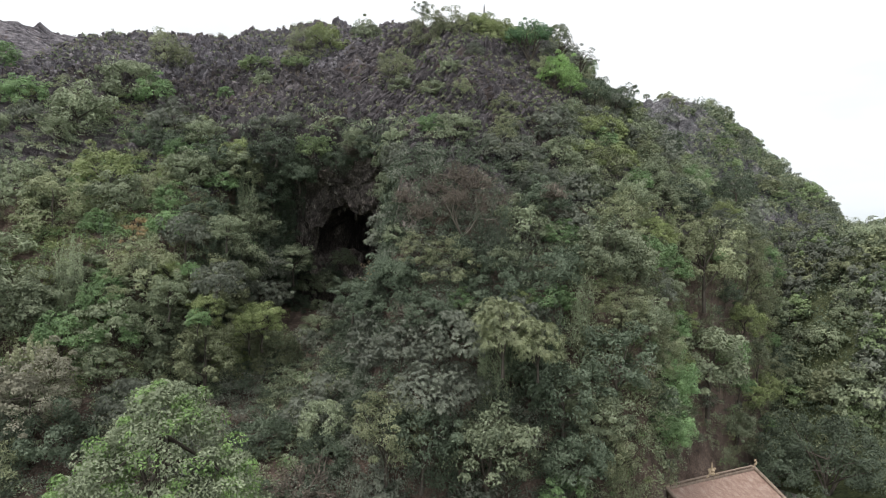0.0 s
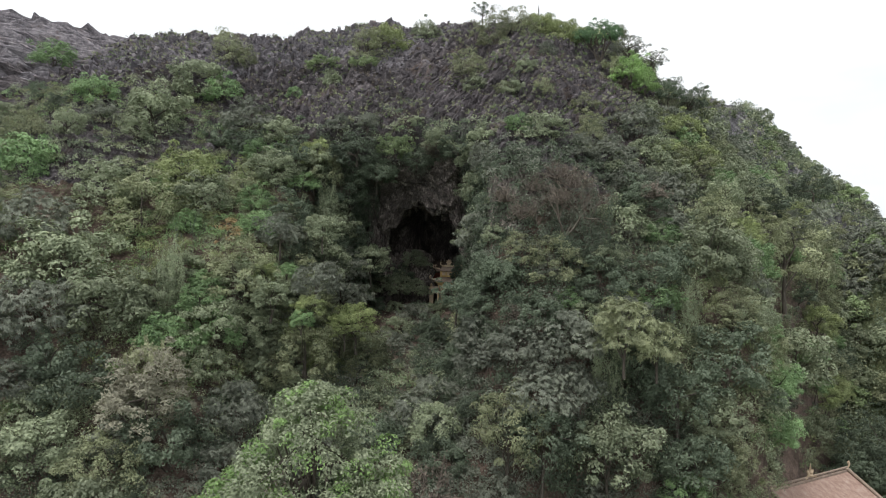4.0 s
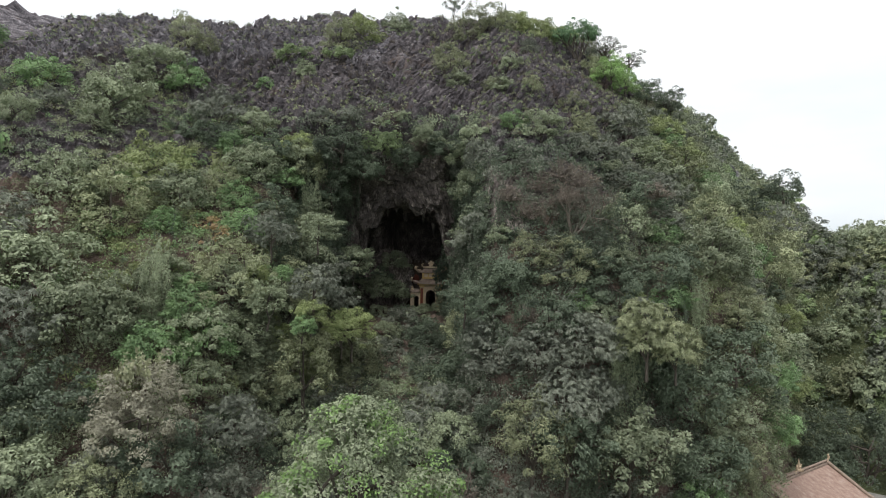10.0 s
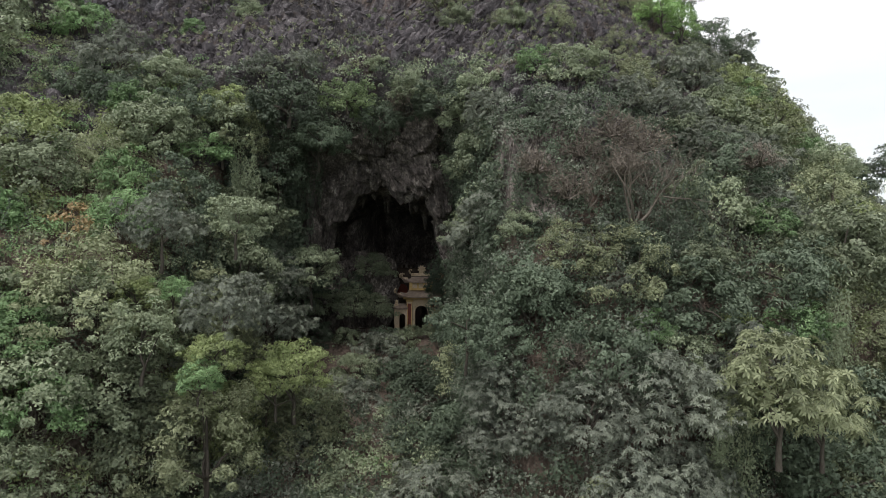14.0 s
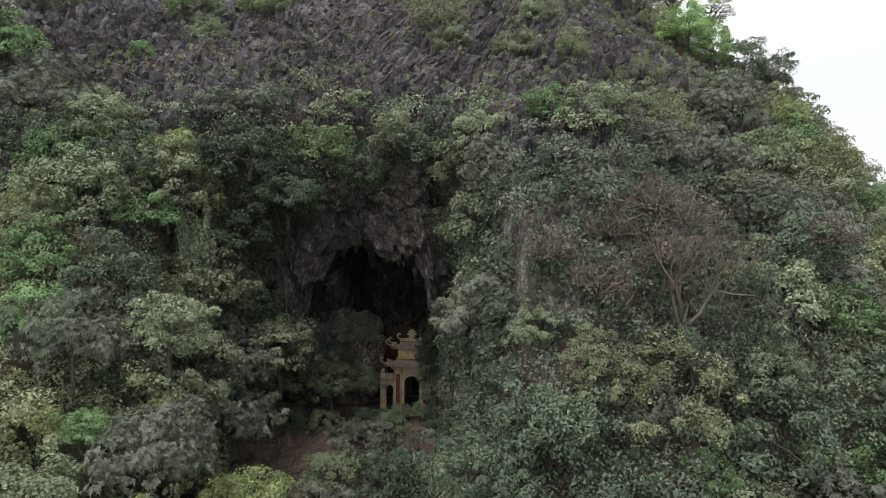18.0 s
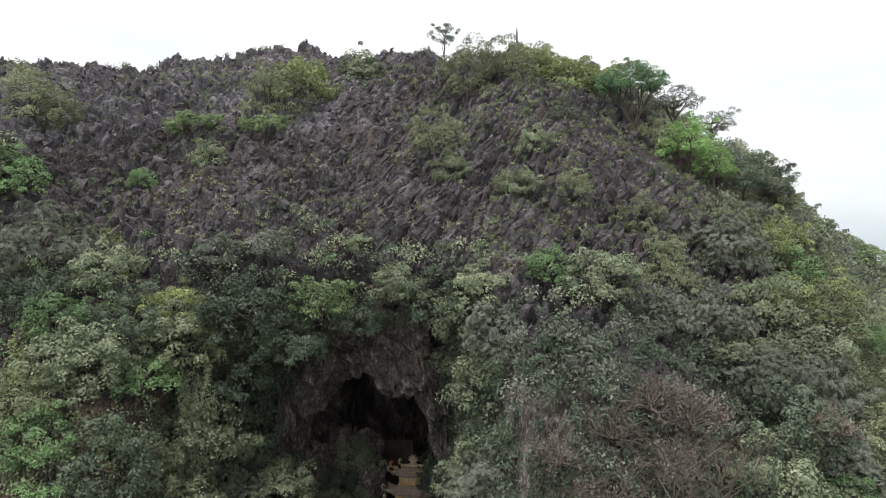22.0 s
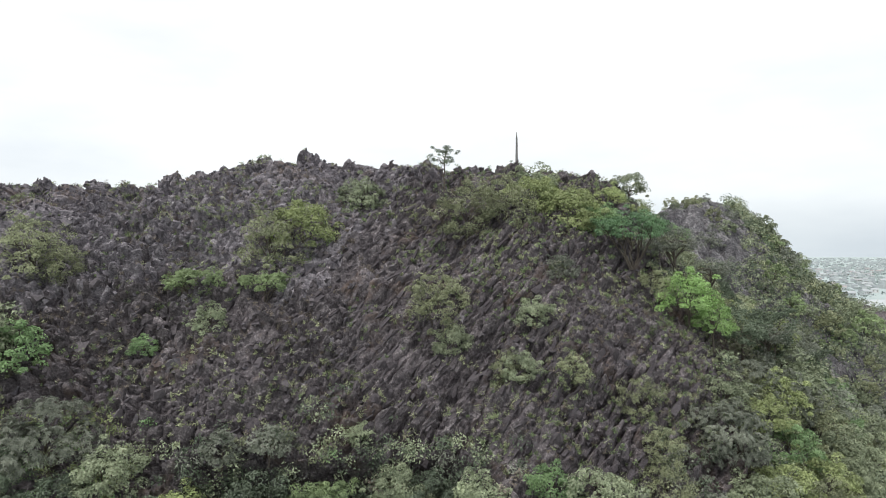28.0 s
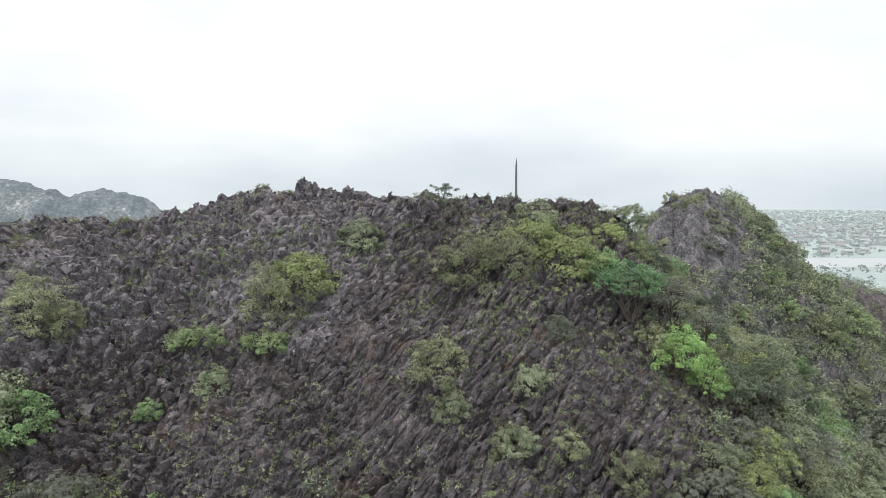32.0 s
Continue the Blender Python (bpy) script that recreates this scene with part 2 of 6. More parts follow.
FIELD = rough_material("rough_grass_field", [(0.36, (0.04, 0.05, 0.022)), (0.5, (0.08, 0.1, 0.042)), (0.64, (0.16, 0.15, 0.085))], 0.12, 0.95, 0.5, 14.0)
# Far plain: distance haze is mixed into this pale bluish colour.
HAZED_PLAIN = rough_material("hazed_plain", [(0.3, (0.27, 0.33, 0.325)), (0.5, (0.34, 0.40, 0.395)), (0.7, (0.42, 0.47, 0.47))], 0.02, 0.95, 0.0, 12.0)
TWIG = rough_material("dry_twig", [(0.3, (0.09, 0.076, 0.064)), (0.6, (0.2, 0.17, 0.145)), (0.8, (0.32, 0.28, 0.24))], 2.0, 0.9, 0.4)
BARK = rough_material("bark", [(0.3, (0.04, 0.034, 0.028)), (0.6, (0.11, 0.095, 0.08)), (0.8, (0.2, 0.18, 0.155))], 2.0, 0.9, 0.8, 6.0, (1, 1, 0.3))


# ---- shape of the hill ----
def hash01(i, j, k, seed):
    h = (i.astype(np.int64) * 374761393 + j.astype(np.int64) * 668265263 + k.astype(np.int64) * 2147483647 + seed * 1274126177) & 0xFFFFFFFF
    h = ((h ^ (h >> 13)) * 1274126177) & 0xFFFFFFFF
    return ((h ^ (h >> 16)) & 0xFFFFFF) / float(0xFFFFFF)


def vnoise(x, y, z, seed=0):
    """Smooth noise, -1 to 1, on arrays."""
    x, y, z = np.broadcast_arrays(np.asarray(x, float), np.asarray(y, float), np.asarray(z, float))
    i, j, k = np.floor(x), np.floor(y), np.floor(z)
    u, v, w = x - i, y - j, z - k
    u, v, w = (q * q * (3 - 2 * q) for q in (u, v, w))
    out = 0.0
    for a in (0, 1):
        for b in (0, 1):
            for c in (0, 1):
                wt = (u if a else 1 - u) * (v if b else 1 - v) * (w if c else 1 - w)
                out = out + wt * hash01(i + a, j + b, k + c, seed)
    return out * 2 - 1


def fbm(x, y, z, octaves=4, seed=0, ridged=False):
    out, amp, total = 0.0, 1.0, 0.0
    for o in range(octaves):
        q = vnoise(x * 2**o, y * 2**o, z * 2**o, seed + o)
        out, total = out + amp * ((1 - 2 * np.abs(q)) if ridged else q), total + amp
        amp *= 0.5
    return out / total


def step(a, b, x):
    q = np.clip((np.asarray(x, float) - a) / (b - a), 0, 1)
    return q * q * (3 - 2 * q)


PROFILE_Z = (-9, -6, 0, 10, 20, 30, 40, 48, 57, 64.3, 65.2, 60, 30, -9)
PROFILE_RIGHT = (-60, -24, -21, -18.5, -15, -8, 0, 9, 19, 31, 40, 60, 100, 150)
PROFILE_LEFT = (-75, -56, -42, -26, -18, -9, 0, 9, 19, 31, 40, 60, 100, 150)
VS = np.linspace(0, 13, 14)


def hill(x, v):
    """The hill's skin at x and at v, 0 (front foot) over 6 (brow) and 10 (ridge) to 13 (back foot): y and z."""
    x, v = np.broadcast_arrays(np.asarray(x, float), np.asarray(v, float))
    soft = (-0.35, -0.12, 0.12, 0.35)
    z = sum(np.interp(v + d, VS, PROFILE_Z) for d in soft) / 4
    sr = sum(np.interp(v + d, VS, PROFILE_RIGHT) for d in soft) / 4
    sl = sum(np.interp(v + d, VS, PROFILE_LEFT) for d in soft) / 4
    w = step(-8, 12, x)
    s = sl * (1 - w) + sr * w + 15 * step(33, 41, x) * (1 - step(12, 40, z))
    yf = -8 - 9 * np.exp(-(((x + 45) / 14) ** 2)) - 4 * np.exp(-(((x - 11) / 7) ** 2)) - 3 * step(-50, -80, x)
    yf = yf + 0.025 * np.clip(x - 22, 0, 60) ** 2
    crest = np.interp(x, (-110, -90, -75, -65, -50, -42, -36, -31, -26, -20, -12, 0, 12, 20, 24, 28, 36, 45, 55, 70, 90, 110), (73, 70.2, 67.8, 64.2, 62.6, 63.3, 62.6, 62.8, 65.5, 65.8, 66.2, 65.8, 64.9, 63.2, 61.4, 58.6, 51.8, 45.5, 40, 32, 15, 5))
    z = np.where(z > 20, 20 + (z - 20) * (crest - 20) / 45.5, z)
    z = z + np.interp(x, (9, 15, 22, 27, 33), (0, 1.1, 1.7, 1.3, 0)) * step(8.7, 9.8, v)
    z = z + 0.9 * step(8, 10, v) * vnoise(x / 6 + 3.1, 0.5, 0.5, 5)
    y = yf + s + 2.6 * vnoise(x / 13, z / 11, 0.3, 2) * step(1, 3, v)
    # the gully that leads to the cave
    wall = np.interp(z, (-9, 2, 5, 10, 14, 17, 17.6, 18.2, 30, 32, 36, 40), (-60, -44, -32, -21, -11, -4, 3, 4.5, 1.5, -2, -5.5, -8))
    g = step(-19, -11.5, x) * (1 - step(2.6, 7.5, x)) * (1 - step(7.2, 8, v)) * step(0.5, 2, v)
    y = y * (1 - g) + np.maximum(y, wall) * g
    # the cave itself, pushed into the back of the gully
    roof = 30.4 - ((x + 3.6) / 6.2) ** 2 * 3.0 - 0.12 * (x + 3.6) + 1.3 * vnoise(x / 1.7, 0.2, 0.7, 9)
    c = step(-10.6, -8.8, x) * (1 - step(1.8, 3.2, x)) * step(17.4, 17.7, z) * (1 - step(roof - 0.5, roof + 0.4, z)) * (v < 7)
    y = y + c * (13 - 8 * step(-4.5, -7.5, x) - 2.5 * step(26, 23, z) + 1.5 * vnoise(x / 3, z / 3, 0.1, 11))
    return y, z


def cells(x, y, z, seed):
    """Broken blocks in space: the gap to the next block, the block's own random number, and the place within it."""
    i, j, k = np.floor(x), np.floor(y), np.floor(z)
    best = np.full(x.shape, 9.0)
    second, own = best.copy(), np.zeros(x.shape)
    rx, ry, rz = np.zeros(x.shape), np.zeros(x.shape), np.zeros(x.shape)
    for a in (-1, 0, 1):
        for b in (-1, 0, 1):
            for c in (-1, 0, 1):
                h = hash01(i + a, j + b, k + c, seed)
                dx, dy, dz = x - i - a - h, y - j - b - (h * 7.31) % 1, z - k - c - (h * 17.7) % 1
                d = np.sqrt(dx * dx + dy * dy + dz * dz)
                near = d < best
                second = np.where(near, best, np.minimum(second, d))
                best, own = np.where(near, d, best), np.where(near, (h * 31.3) % 1, own)
                rx, ry, rz = np.where(near, dx, rx), np.where(near, dy, ry), np.where(near, dz, rz)
    return second - best, own, rx, ry, rz


def blocks(x, y, z, long, wide, seed, crack=1.5, slant=0.82):
    """Relief of tilted slanting blocks with deep cracks between them."""
    up, off = 0.7 * (y + z), 0.7 * (z - y)
    along, across = math.cos(slant) * x + math.sin(slant) * up, math.cos(slant) * up - math.sin(slant) * x
    bend = 0.45 * vnoise(x / 4, y / 4, z / 4, seed + 3)
    gap, own, r1, r2, r3 = cells(along / long + bend, across / wide + 0.6 * bend, off / wide / 1.6, seed)
    return 1.1 * (own - 0.5) + (own - 0.3) * r1 + (1.2 - 0.9 * ((own * 5.1) % 1)) * r2 - crack * np.exp(-((gap / 0.14) ** 2))


def rough_hill(x, v):
    """The skin with its crags."""
    x, v = np.broadcast_arrays(np.asarray(x, float), np.asarray(v, float))
    y, z = hill(x, v)
    top = step(4.7, 5.8, v) * (1 - 0.5 * step(11, 12, v))
    crag = fbm(x / 3.6 + z / 9, y / 3.6, z / 3.6, 3, 20, True)
    fine = fbm(x / 0.8 + z / 3, y / 0.8, z / 0.8, 2, 30, True)
    where = 0.5 + 0.6 * step(-0.35, 0.25, vnoise(x / 8, y / 8, z / 8, 38))
    flat = step(-2, -14, x + 3 * vnoise(x / 5, y / 5, z / 5, 39))
    beds = (0.62 * blocks(x, y, z, 5.6, 1.35, 36, 0.9) + 0.34 * blocks(x, y, z, 2.2, 0.7, 46, 1.2)) * (1 - flat)
    beds = beds + (0.6 * blocks(x, y, z, 3.4, 1.5, 37, 0.9, 0.3) + 0.42 * blocks(x, y, z, 1.3, 0.85, 47, 1.2, 0.45)) * flat
    beds = beds * (1 - 0.45 * step(8.3, 9.2, v))
    lumps = 1.3 * step(8.2, 9.4, v) * blocks(x, y, z, 3.2, 2.8, 56, 0.8) + 0.8 * step(8.4, 9.6, v) * np.exp(-(((x + 18) / 9) ** 2))
    a = lumps + (0.55 + 0.5 * top) * crag + (0.08 + 0.1 * top) * fine + (0.12 + top) * where * beds
    return y - a * 0.75, z + a * 0.8 * step(0.8, 1.6, v)


# ---- helpers for meshes ----
def mesh_from(name, verts, faces, material, smooth=False):
    me = bpy.data.meshes.new(name)
    verts = np.asarray(verts, np.float32)
    faces = np.asarray(faces, np.int32)
    k = faces.shape[1]
    me.vertices.add(len(verts))
    me.vertices.foreach_set("co", verts.ravel())
    me.loops.add(faces.size)
    me.loops.foreach_set("vertex_index", faces.ravel())
    me.polygons.add(len(faces))
    me.polygons.foreach_set("loop_start", np.arange(len(faces), dtype=np.int32) * k)
    me.polygons.foreach_set("use_smooth", np.full(len(faces), smooth, bool))
    me.update(calc_edges=True)
    me.materials.append(material)
    return me


def part(name, bm, material, parent, label=""):
    """Links a bmesh, or a ready mesh, as one object under a thing or a part."""
    if isinstance(bm, bmesh.types.BMesh):
        me = bpy.data.meshes.new(name)
        bm.to_mesh(me)
        bm.free()
        me.materials.append(material)
    else:
        me = bm
    ob = new(name, me)
    ob.parent = parent
    if label:
        ob["label"] = label
    return ob


def thing(name, m, label, category, group="", kind=""):
    ob = new(name)
    ob.matrix_world = m
    return tagged(ob, label, category, group, kind)


def grid_faces(nu, nv):
    a = (np.arange(nu - 1)[:, None] * nv + np.arange(nv - 1)[None]).ravel()
    return np.stack([a, a + nv, a + nv + 1, a + 1], 1)


rng = np.random.default_rng(7)


def unit(v):
    return v / np.maximum(np.linalg.norm(v, axis=-1, keepdims=True), 1e-9)


def leaves(pos, out, size, droop=0.3, wide=0.42, spread=0.8):
    """Folded leaf blades at pos, facing roughly out: vertices and quads."""
    n = len(pos)
    size = np.broadcast_to(size, n)[:, None]
    nor = unit(out + rng.normal(0, spread, (n, 3)))
    along = np.cross(nor, rng.normal(0, 1, (n, 3)))
    along[:, 2] -= droop * np.linalg.norm(along, axis=1)
    along = unit(along)
    side = unit(np.cross(along, nor))
    nor = np.cross(side, along)
    ln, wd = size * rng.uniform(0.7, 1.3, (n, 1)), size * wide * rng.uniform(0.7, 1.2, (n, 1))
    base, tip = pos - along * ln * 0.5, pos + along * ln * 0.5
    mid = pos - nor * ln * 0.06
    a, b = mid + side * wd * 0.5 + nor * wd * 0.25, mid - side * wd * 0.5 + nor * wd * 0.25
    verts = np.stack([base, a, tip, b], 1).reshape(-1, 3)
    return verts, np.arange(4 * n).reshape(-1, 4)


def tri_leaves(pos, out, size, droop=0.3, wide=0.6, spread=0.8):
    """Small pointed leaf blades, one triangle each."""
    n = len(pos)
    nor = unit(out + rng.normal(0, spread, (n, 3)))
    along = np.cross(nor, rng.normal(0, 1, (n, 3)))
    along[:, 2] -= droop * np.linalg.norm(along, axis=1)
    along = unit(along)
    side = unit(np.cross(along, nor))
    ln = (size * rng.uniform(0.7, 1.3, n))[:, None]
    a = pos - along * ln * 0.4
    verts = np.stack([a + side * ln * wide * 0.5, pos + along * ln * 0.6, a - side * ln * wide * 0.5], 1).reshape(-1, 3)
    return verts, np.arange(3 * n).reshape(-1, 3)


def sphere_dirs(n):
    return unit(rng.normal(0, 1, (n, 3)))


def whorls(pos, out, size, blades=6, droop=0.3):
    """Rosettes of long blades that spread round each place in pos."""
    n = len(pos)
    nor = unit(out + rng.normal(0, 0.35, (n, 3)))
    a = unit(np.cross(nor, rng.normal(0, 1, (n, 3))))
    b = np.cross(nor, a)
    t = 2 * math.pi * (np.arange(blades)[None] + rng.uniform(0, 1, (n, 1))) / blades + rng.normal(0, 0.15, (n, blades))
    along = np.cos(t)[..., None] * a[:, None] + np.sin(t)[..., None] * b[:, None] + 0.25 * nor[:, None]
    side = unit(np.cross(along, nor[:, None]))
    ln = (size * rng.uniform(0.75, 1.2, (n, blades)))[..., None]
    base = np.broadcast_to(pos[:, None], along.shape)
    mid = base + along * ln * 0.55
    tip = base + along * ln - np.array([0, 0, 1.0]) * ln * droop
    v = np.stack([base, mid + side * ln * 0.18, tip, mid - side * ln * 0.18], 2).reshape(-1, 3)
    return v, np.arange(len(v)).reshape(-1, 4)


def crown_mesh(name, material, rx, rz, clumps, per, leaf, droop=0.3, wide=0.42, clump_r=0.28, style="tuft"):
    """A crown of leafy tufts round the origin, uneven, each one domed above and open below."""
    if style == "cone":
        h, a = rng.uniform(0, 1, clumps) ** 0.9, rng.uniform(0, 2 * math.pi, clumps)
        w = h**0.6 * rng.uniform(0.45, 1.05, clumps) ** 0.5 * (1 + 0.2 * np.sin(3 * a + 5 * h))
        c = np.stack([rx * w * np.cos(a), rx * w * np.sin(a), rz * (1 - 2 * h)], 1)
        far = np.zeros(clumps, bool)
    else:
        d = sphere_dirs(clumps * 3)
        d = d[d[:, 2] > -0.6][:clumps]
        r = rng.uniform(0.5, 1.0, len(d)) ** 0.5
        far = rng.uniform(0, 1, len(d)) < 0.2
        r = np.where(far, rng.uniform(1.0, 1.3, len(d)), r)
        r *= 1 + 0.34 * vnoise(d[:, 0] * 2.1, d[:, 1] * 2.1, d[:, 2] * 2.1, int(rng.integers(99)))
        c = d * r[:, None] * np.array([rx, rx, rz])
    cr = clump_r * rx * rng.uniform(0.6, 1.35, len(c)) * np.where(far, 0.65, 1)
    k = max(3, per // 3) if style == "whorl" else per * 2
    dd = sphere_dirs(len(c) * k)
    dd[:, 2] = np.where(dd[:, 2] < -0.5, -dd[:, 2], dd[:, 2])
    cc, rr = np.repeat(c, k, 0), np.repeat(cr, k)
    q = dd * (rng.uniform(0.5, 1, len(dd)) ** 0.5 * rr)[:, None] * np.array([1, 1, 0.8])
    out = unit(dd * 0.9 + unit(cc) * 0.35 + np.array([0, 0, 0.4]))
    if style == "whorl":
        v, f = whorls(cc + q, out, leaf)
    else:
        v, f = tri_leaves(cc + q, out, leaf * 0.9, droop, wide + 0.2, 0.42)
    return mesh_from(name, v, f, material), c


def tube(points, radii, sides=6):
    pts, vs, fs = [Vector(p) for p in points], [], []
    for i, p in enumerate(pts):
        t = (pts[min(i + 1, len(pts) - 1)] - pts[max(i - 1, 0)]).normalized()
        u = t.orthogonal().normalized()
        w = t.cross(u)
        for k in range(sides):
            a = 2 * math.pi * k / sides
            vs.append(p + (u * math.cos(a) + w * math.sin(a)) * radii[i])
    for i in range(len(pts) - 1):
        for k in range(sides):
            fs.append((i * sides + k, i * sides + (k + 1) % sides, (i + 1) * sides + (k + 1) % sides, (i + 1) * sides + k))
    return vs, fs


def wood_mesh(name, material, base, top, targets, r0, bend=0.3):
    """A tapered trunk from base to top with limbs that reach the targets."""
    vs, fs = [], []

    def add(p, r):
        v, f = tube(p, r)
        n = len(vs)
        vs.extend(v)
        fs.extend([tuple(i + n for i in q) for q in f])

    base, top = Vector(base), Vector(top)
    line = [base.lerp(top, k / 5) + Vector((rng.normal(0, bend), rng.normal(0, bend), 0)) * (k / 5 * (1 - k / 6)) for k in range(6)]
    add(line, [r0 * (1 - 0.13 * k) for k in range(6)])
    for t in targets:
        s = line[int(rng.integers(2, 6))]
        t = Vector(t)
        m = s.lerp(t, 0.5) + Vector((rng.normal(0, 0.2), rng.normal(0, 0.2), 0.25))
        add([s, m, t], [r0 * 0.45, r0 * 0.3, r0 * 0.1])
    return mesh_from(name, [tuple(v) for v in vs], fs, material, True)


# ---- ground, hill ----
def build_ground():
    a = np.concatenate([np.linspace(-300, 300, 61)])
    far = np.array([-4900, -3800, -2800, -2000, -1400, -900, -550])
    ax = np.concatenate([far, a, -far[::-1]])
    X, Y = np.meshgrid(ax, ax, indexing="ij")
    Z = -6.5 + 0.25 * vnoise(X / 40, Y / 40, 0.5, 3)
    V = np.stack([X, Y, Z], -1).reshape(-1, 3)
    ob = new("ground", mesh_from("ground", V, grid_faces(len(ax), len(ax)), HAZED_PLAIN, True))
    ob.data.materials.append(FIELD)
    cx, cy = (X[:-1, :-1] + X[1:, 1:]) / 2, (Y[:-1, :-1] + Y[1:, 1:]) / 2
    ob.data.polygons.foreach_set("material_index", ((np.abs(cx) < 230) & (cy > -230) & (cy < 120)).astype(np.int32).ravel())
    tagged(ob, "flat plain of fields and earth reaching the horizon, far part paled with haze colour", "ground", "", "structure")


def build_hill():
    xs = np.concatenate([np.linspace(-170, -60, 56)[:-1], np.arange(-60, -34, 0.31), np.arange(-34, 28, 0.135), np.arange(28, 50, 0.31), np.linspace(50, 105, 60)])
    vs = np.concatenate([np.linspace(0, 3, 22)[:-1], np.linspace(3, 6, 130)[:-1], np.linspace(6, 10.3, 290)[:-1], np.linspace(10.3, 13, 30)])
    X, V = np.meshgrid(xs, vs, indexing="ij")
    Y, Z = rough_hill(X, V)
    P = np.stack([X, Y, Z], -1).reshape(-1, 3)
    me = mesh_from("hill", P, grid_faces(len(xs), len(vs)), ROCK)
    me.materials.append(CAVEROCK)
    me.materials.append(EARTH)
    me.materials.append(BLEACHED)
    cx, cv = (X[:-1, :-1] + X[1:, 1:]) / 2, (V[:-1, :-1] + V[1:, 1:]) / 2
    cz = (Z[:-1, :-1] + Z[1:, 1:]) / 2
    idx = np.zeros(cx.shape, np.int32)
    idx[(cx > -13) & (cx < 6) & (cz > 17.6) & (cz < 37) & (cv < 6.2)] = 1
    idx[(cv < 5.2) & (idx == 0)] = 2
    idx[((cx - 8.1) / 4.4) ** 2 + ((cz - 31.2) / 4.2) ** 2 < 1] = 1
    pale = step(4, -12, cx) * step(6.8, 8.2, cv) + 0.5 * step(8.2, 9.2, cv) * step(20, 6, cx) + 0.5 * vnoise(cx / 2.2, cv * 3, 0.5, 92) + 0.5 * vnoise(cx / 0.6, cv * 9, 0.5, 93)
    idx[(pale > 0.52) & (idx == 0)] = 3
    me.polygons.foreach_set("material_index", idx.ravel())
    ob = new("hill", me)
    return tagged(ob, "steep craggy dark grey limestone hill with a cave mouth", "hill", "", "structure")


def far_bump(name, cx, cy, top, sx, sy, n, material, label, seed, crag=1.0, power=2):
    u = np.linspace(-2.6, 2.6, n)
    A, B = np.meshgrid(u, u, indexing="ij")
    X, Y = cx + A * sx, cy + B * sy
    H = np.exp(-0.5 * (A * A + B * B) ** (power / 2))
    s = min(sx, sy)
    Z = -8 + (top + 8) * H * (1 + 0.16 * crag * fbm(X / s * 1.6, Y / s * 1.6, 0.5, 4, seed)) + crag * 0.045 * s * H * fbm(X / s * 7, Y / s * 7, 0.2, 5, seed + 7, True) + crag * H * blocks(X, Y, np.zeros_like(X), s * 0.14, s * 0.06, seed) * s * 0.035
    Z = np.where(Z > top - 4, top - 4 + (Z - top + 4) * 0.4, Z)
    ob = new(name, mesh_from(name, np.stack([X, Y, Z], -1).reshape(-1, 3), grid_faces(n, n), material))
    tagged(ob, label, "hill", "", "structure")
    return X, Y, Z


build_ground()
HILL = build_hill()


def knob_hill():
    """The rocky knob behind the hill's end, with a long shoulder that falls to the plain."""
    X, Y = np.meshgrid(np.linspace(20, 150, 360), np.linspace(20, 175, 300), indexing="ij")
    away = X - 52 - 0.42 * (Y - 70)
    crest = np.interp(Y, (20, 30, 45, 60, 72, 84, 95, 110, 122, 132, 150, 175), (5, 20, 39, 54, 63, 65, 66, 67, 66.6, 64, 47, -8))
    drop = np.interp(away, (-60, -30, -16, -8, 0, 6, 12, 18, 24, 31, 36, 50, 66, 80), (-90, -36, -10, -2, 0, -2.2, -7.4, -14.2, -19.6, -24, -28, -48, -76, -90))
    g = np.clip((crest + drop + 8) / 50, 0, 1)
    rough = np.clip(g * 1.3, 0, 1)
    Z = np.maximum(crest + drop, -8) + rough * (2.4 * fbm(X / 10, Y / 10, 0.4, 3, 43, True) + 1.1 * fbm(X / 2.4, Y / 2.4, 0.6, 3, 44) + 0.9 * blocks(X, Y, np.zeros_like(X), 2.6, 1.8, 45, 0.8)) - 0.8
    ob = new("hill_behind", mesh_from("hill_behind", np.stack([X, Y, Z], -1).reshape(-1, 3), grid_faces(360, 300), KNOBROCK))
    tagged(ob, "craggy grey rock knob behind, wooded on its flanks", "hill", "", "structure")
    return X, Y, Z


HILL2 = knob_hill()
HILL3 = far_bump("hill_right", 132, 158, 39, 24, 34, 160, ROCK, "low craggy dark hill at the plain's edge", 44, 2.0)
HILL4 = far_bump("hill_spur", 84, 46, 31.0, 17, 22, 80, WOODFLOOR, "wooded spur of the hill behind", 47)


def far_ridge(name, y, rows, depth, label, seed):
    """A distant limestone ridge with a craggy crest: rows of x and height along it."""
    xs = np.linspace(rows[0][0], rows[-1][0], 260)
    w = np.linspace(0, 1, 40)
    X, W = np.meshgrid(xs, w, indexing="ij")
    top = np.interp(X, [r[0] for r in rows], [r[1] for r in rows])
    rise = np.sin(np.clip(W * 1.15, 0, 1) * math.pi / 2) ** 1.4 * (1 - step(0.9, 1.0, W))
    Y = y - depth * (1 - W) + 9 * fbm(X / 26, W * 3, 0.4, 4, seed, True)
    Z = -8 + (top + 8) * rise * (1 + 0.05 * fbm(X / 24, W * 4, 0.3, 4, seed + 3, True)) + 1.6 * rise * fbm(X / 6, W * 9, 0.7, 3, seed + 5)
    ob = new(name, mesh_from(name, np.stack([X, Y, Z], -1).reshape(-1, 3), grid_faces(260, 40), HAZEROCK))
    tagged(ob, label, "mountain", "", "structure")


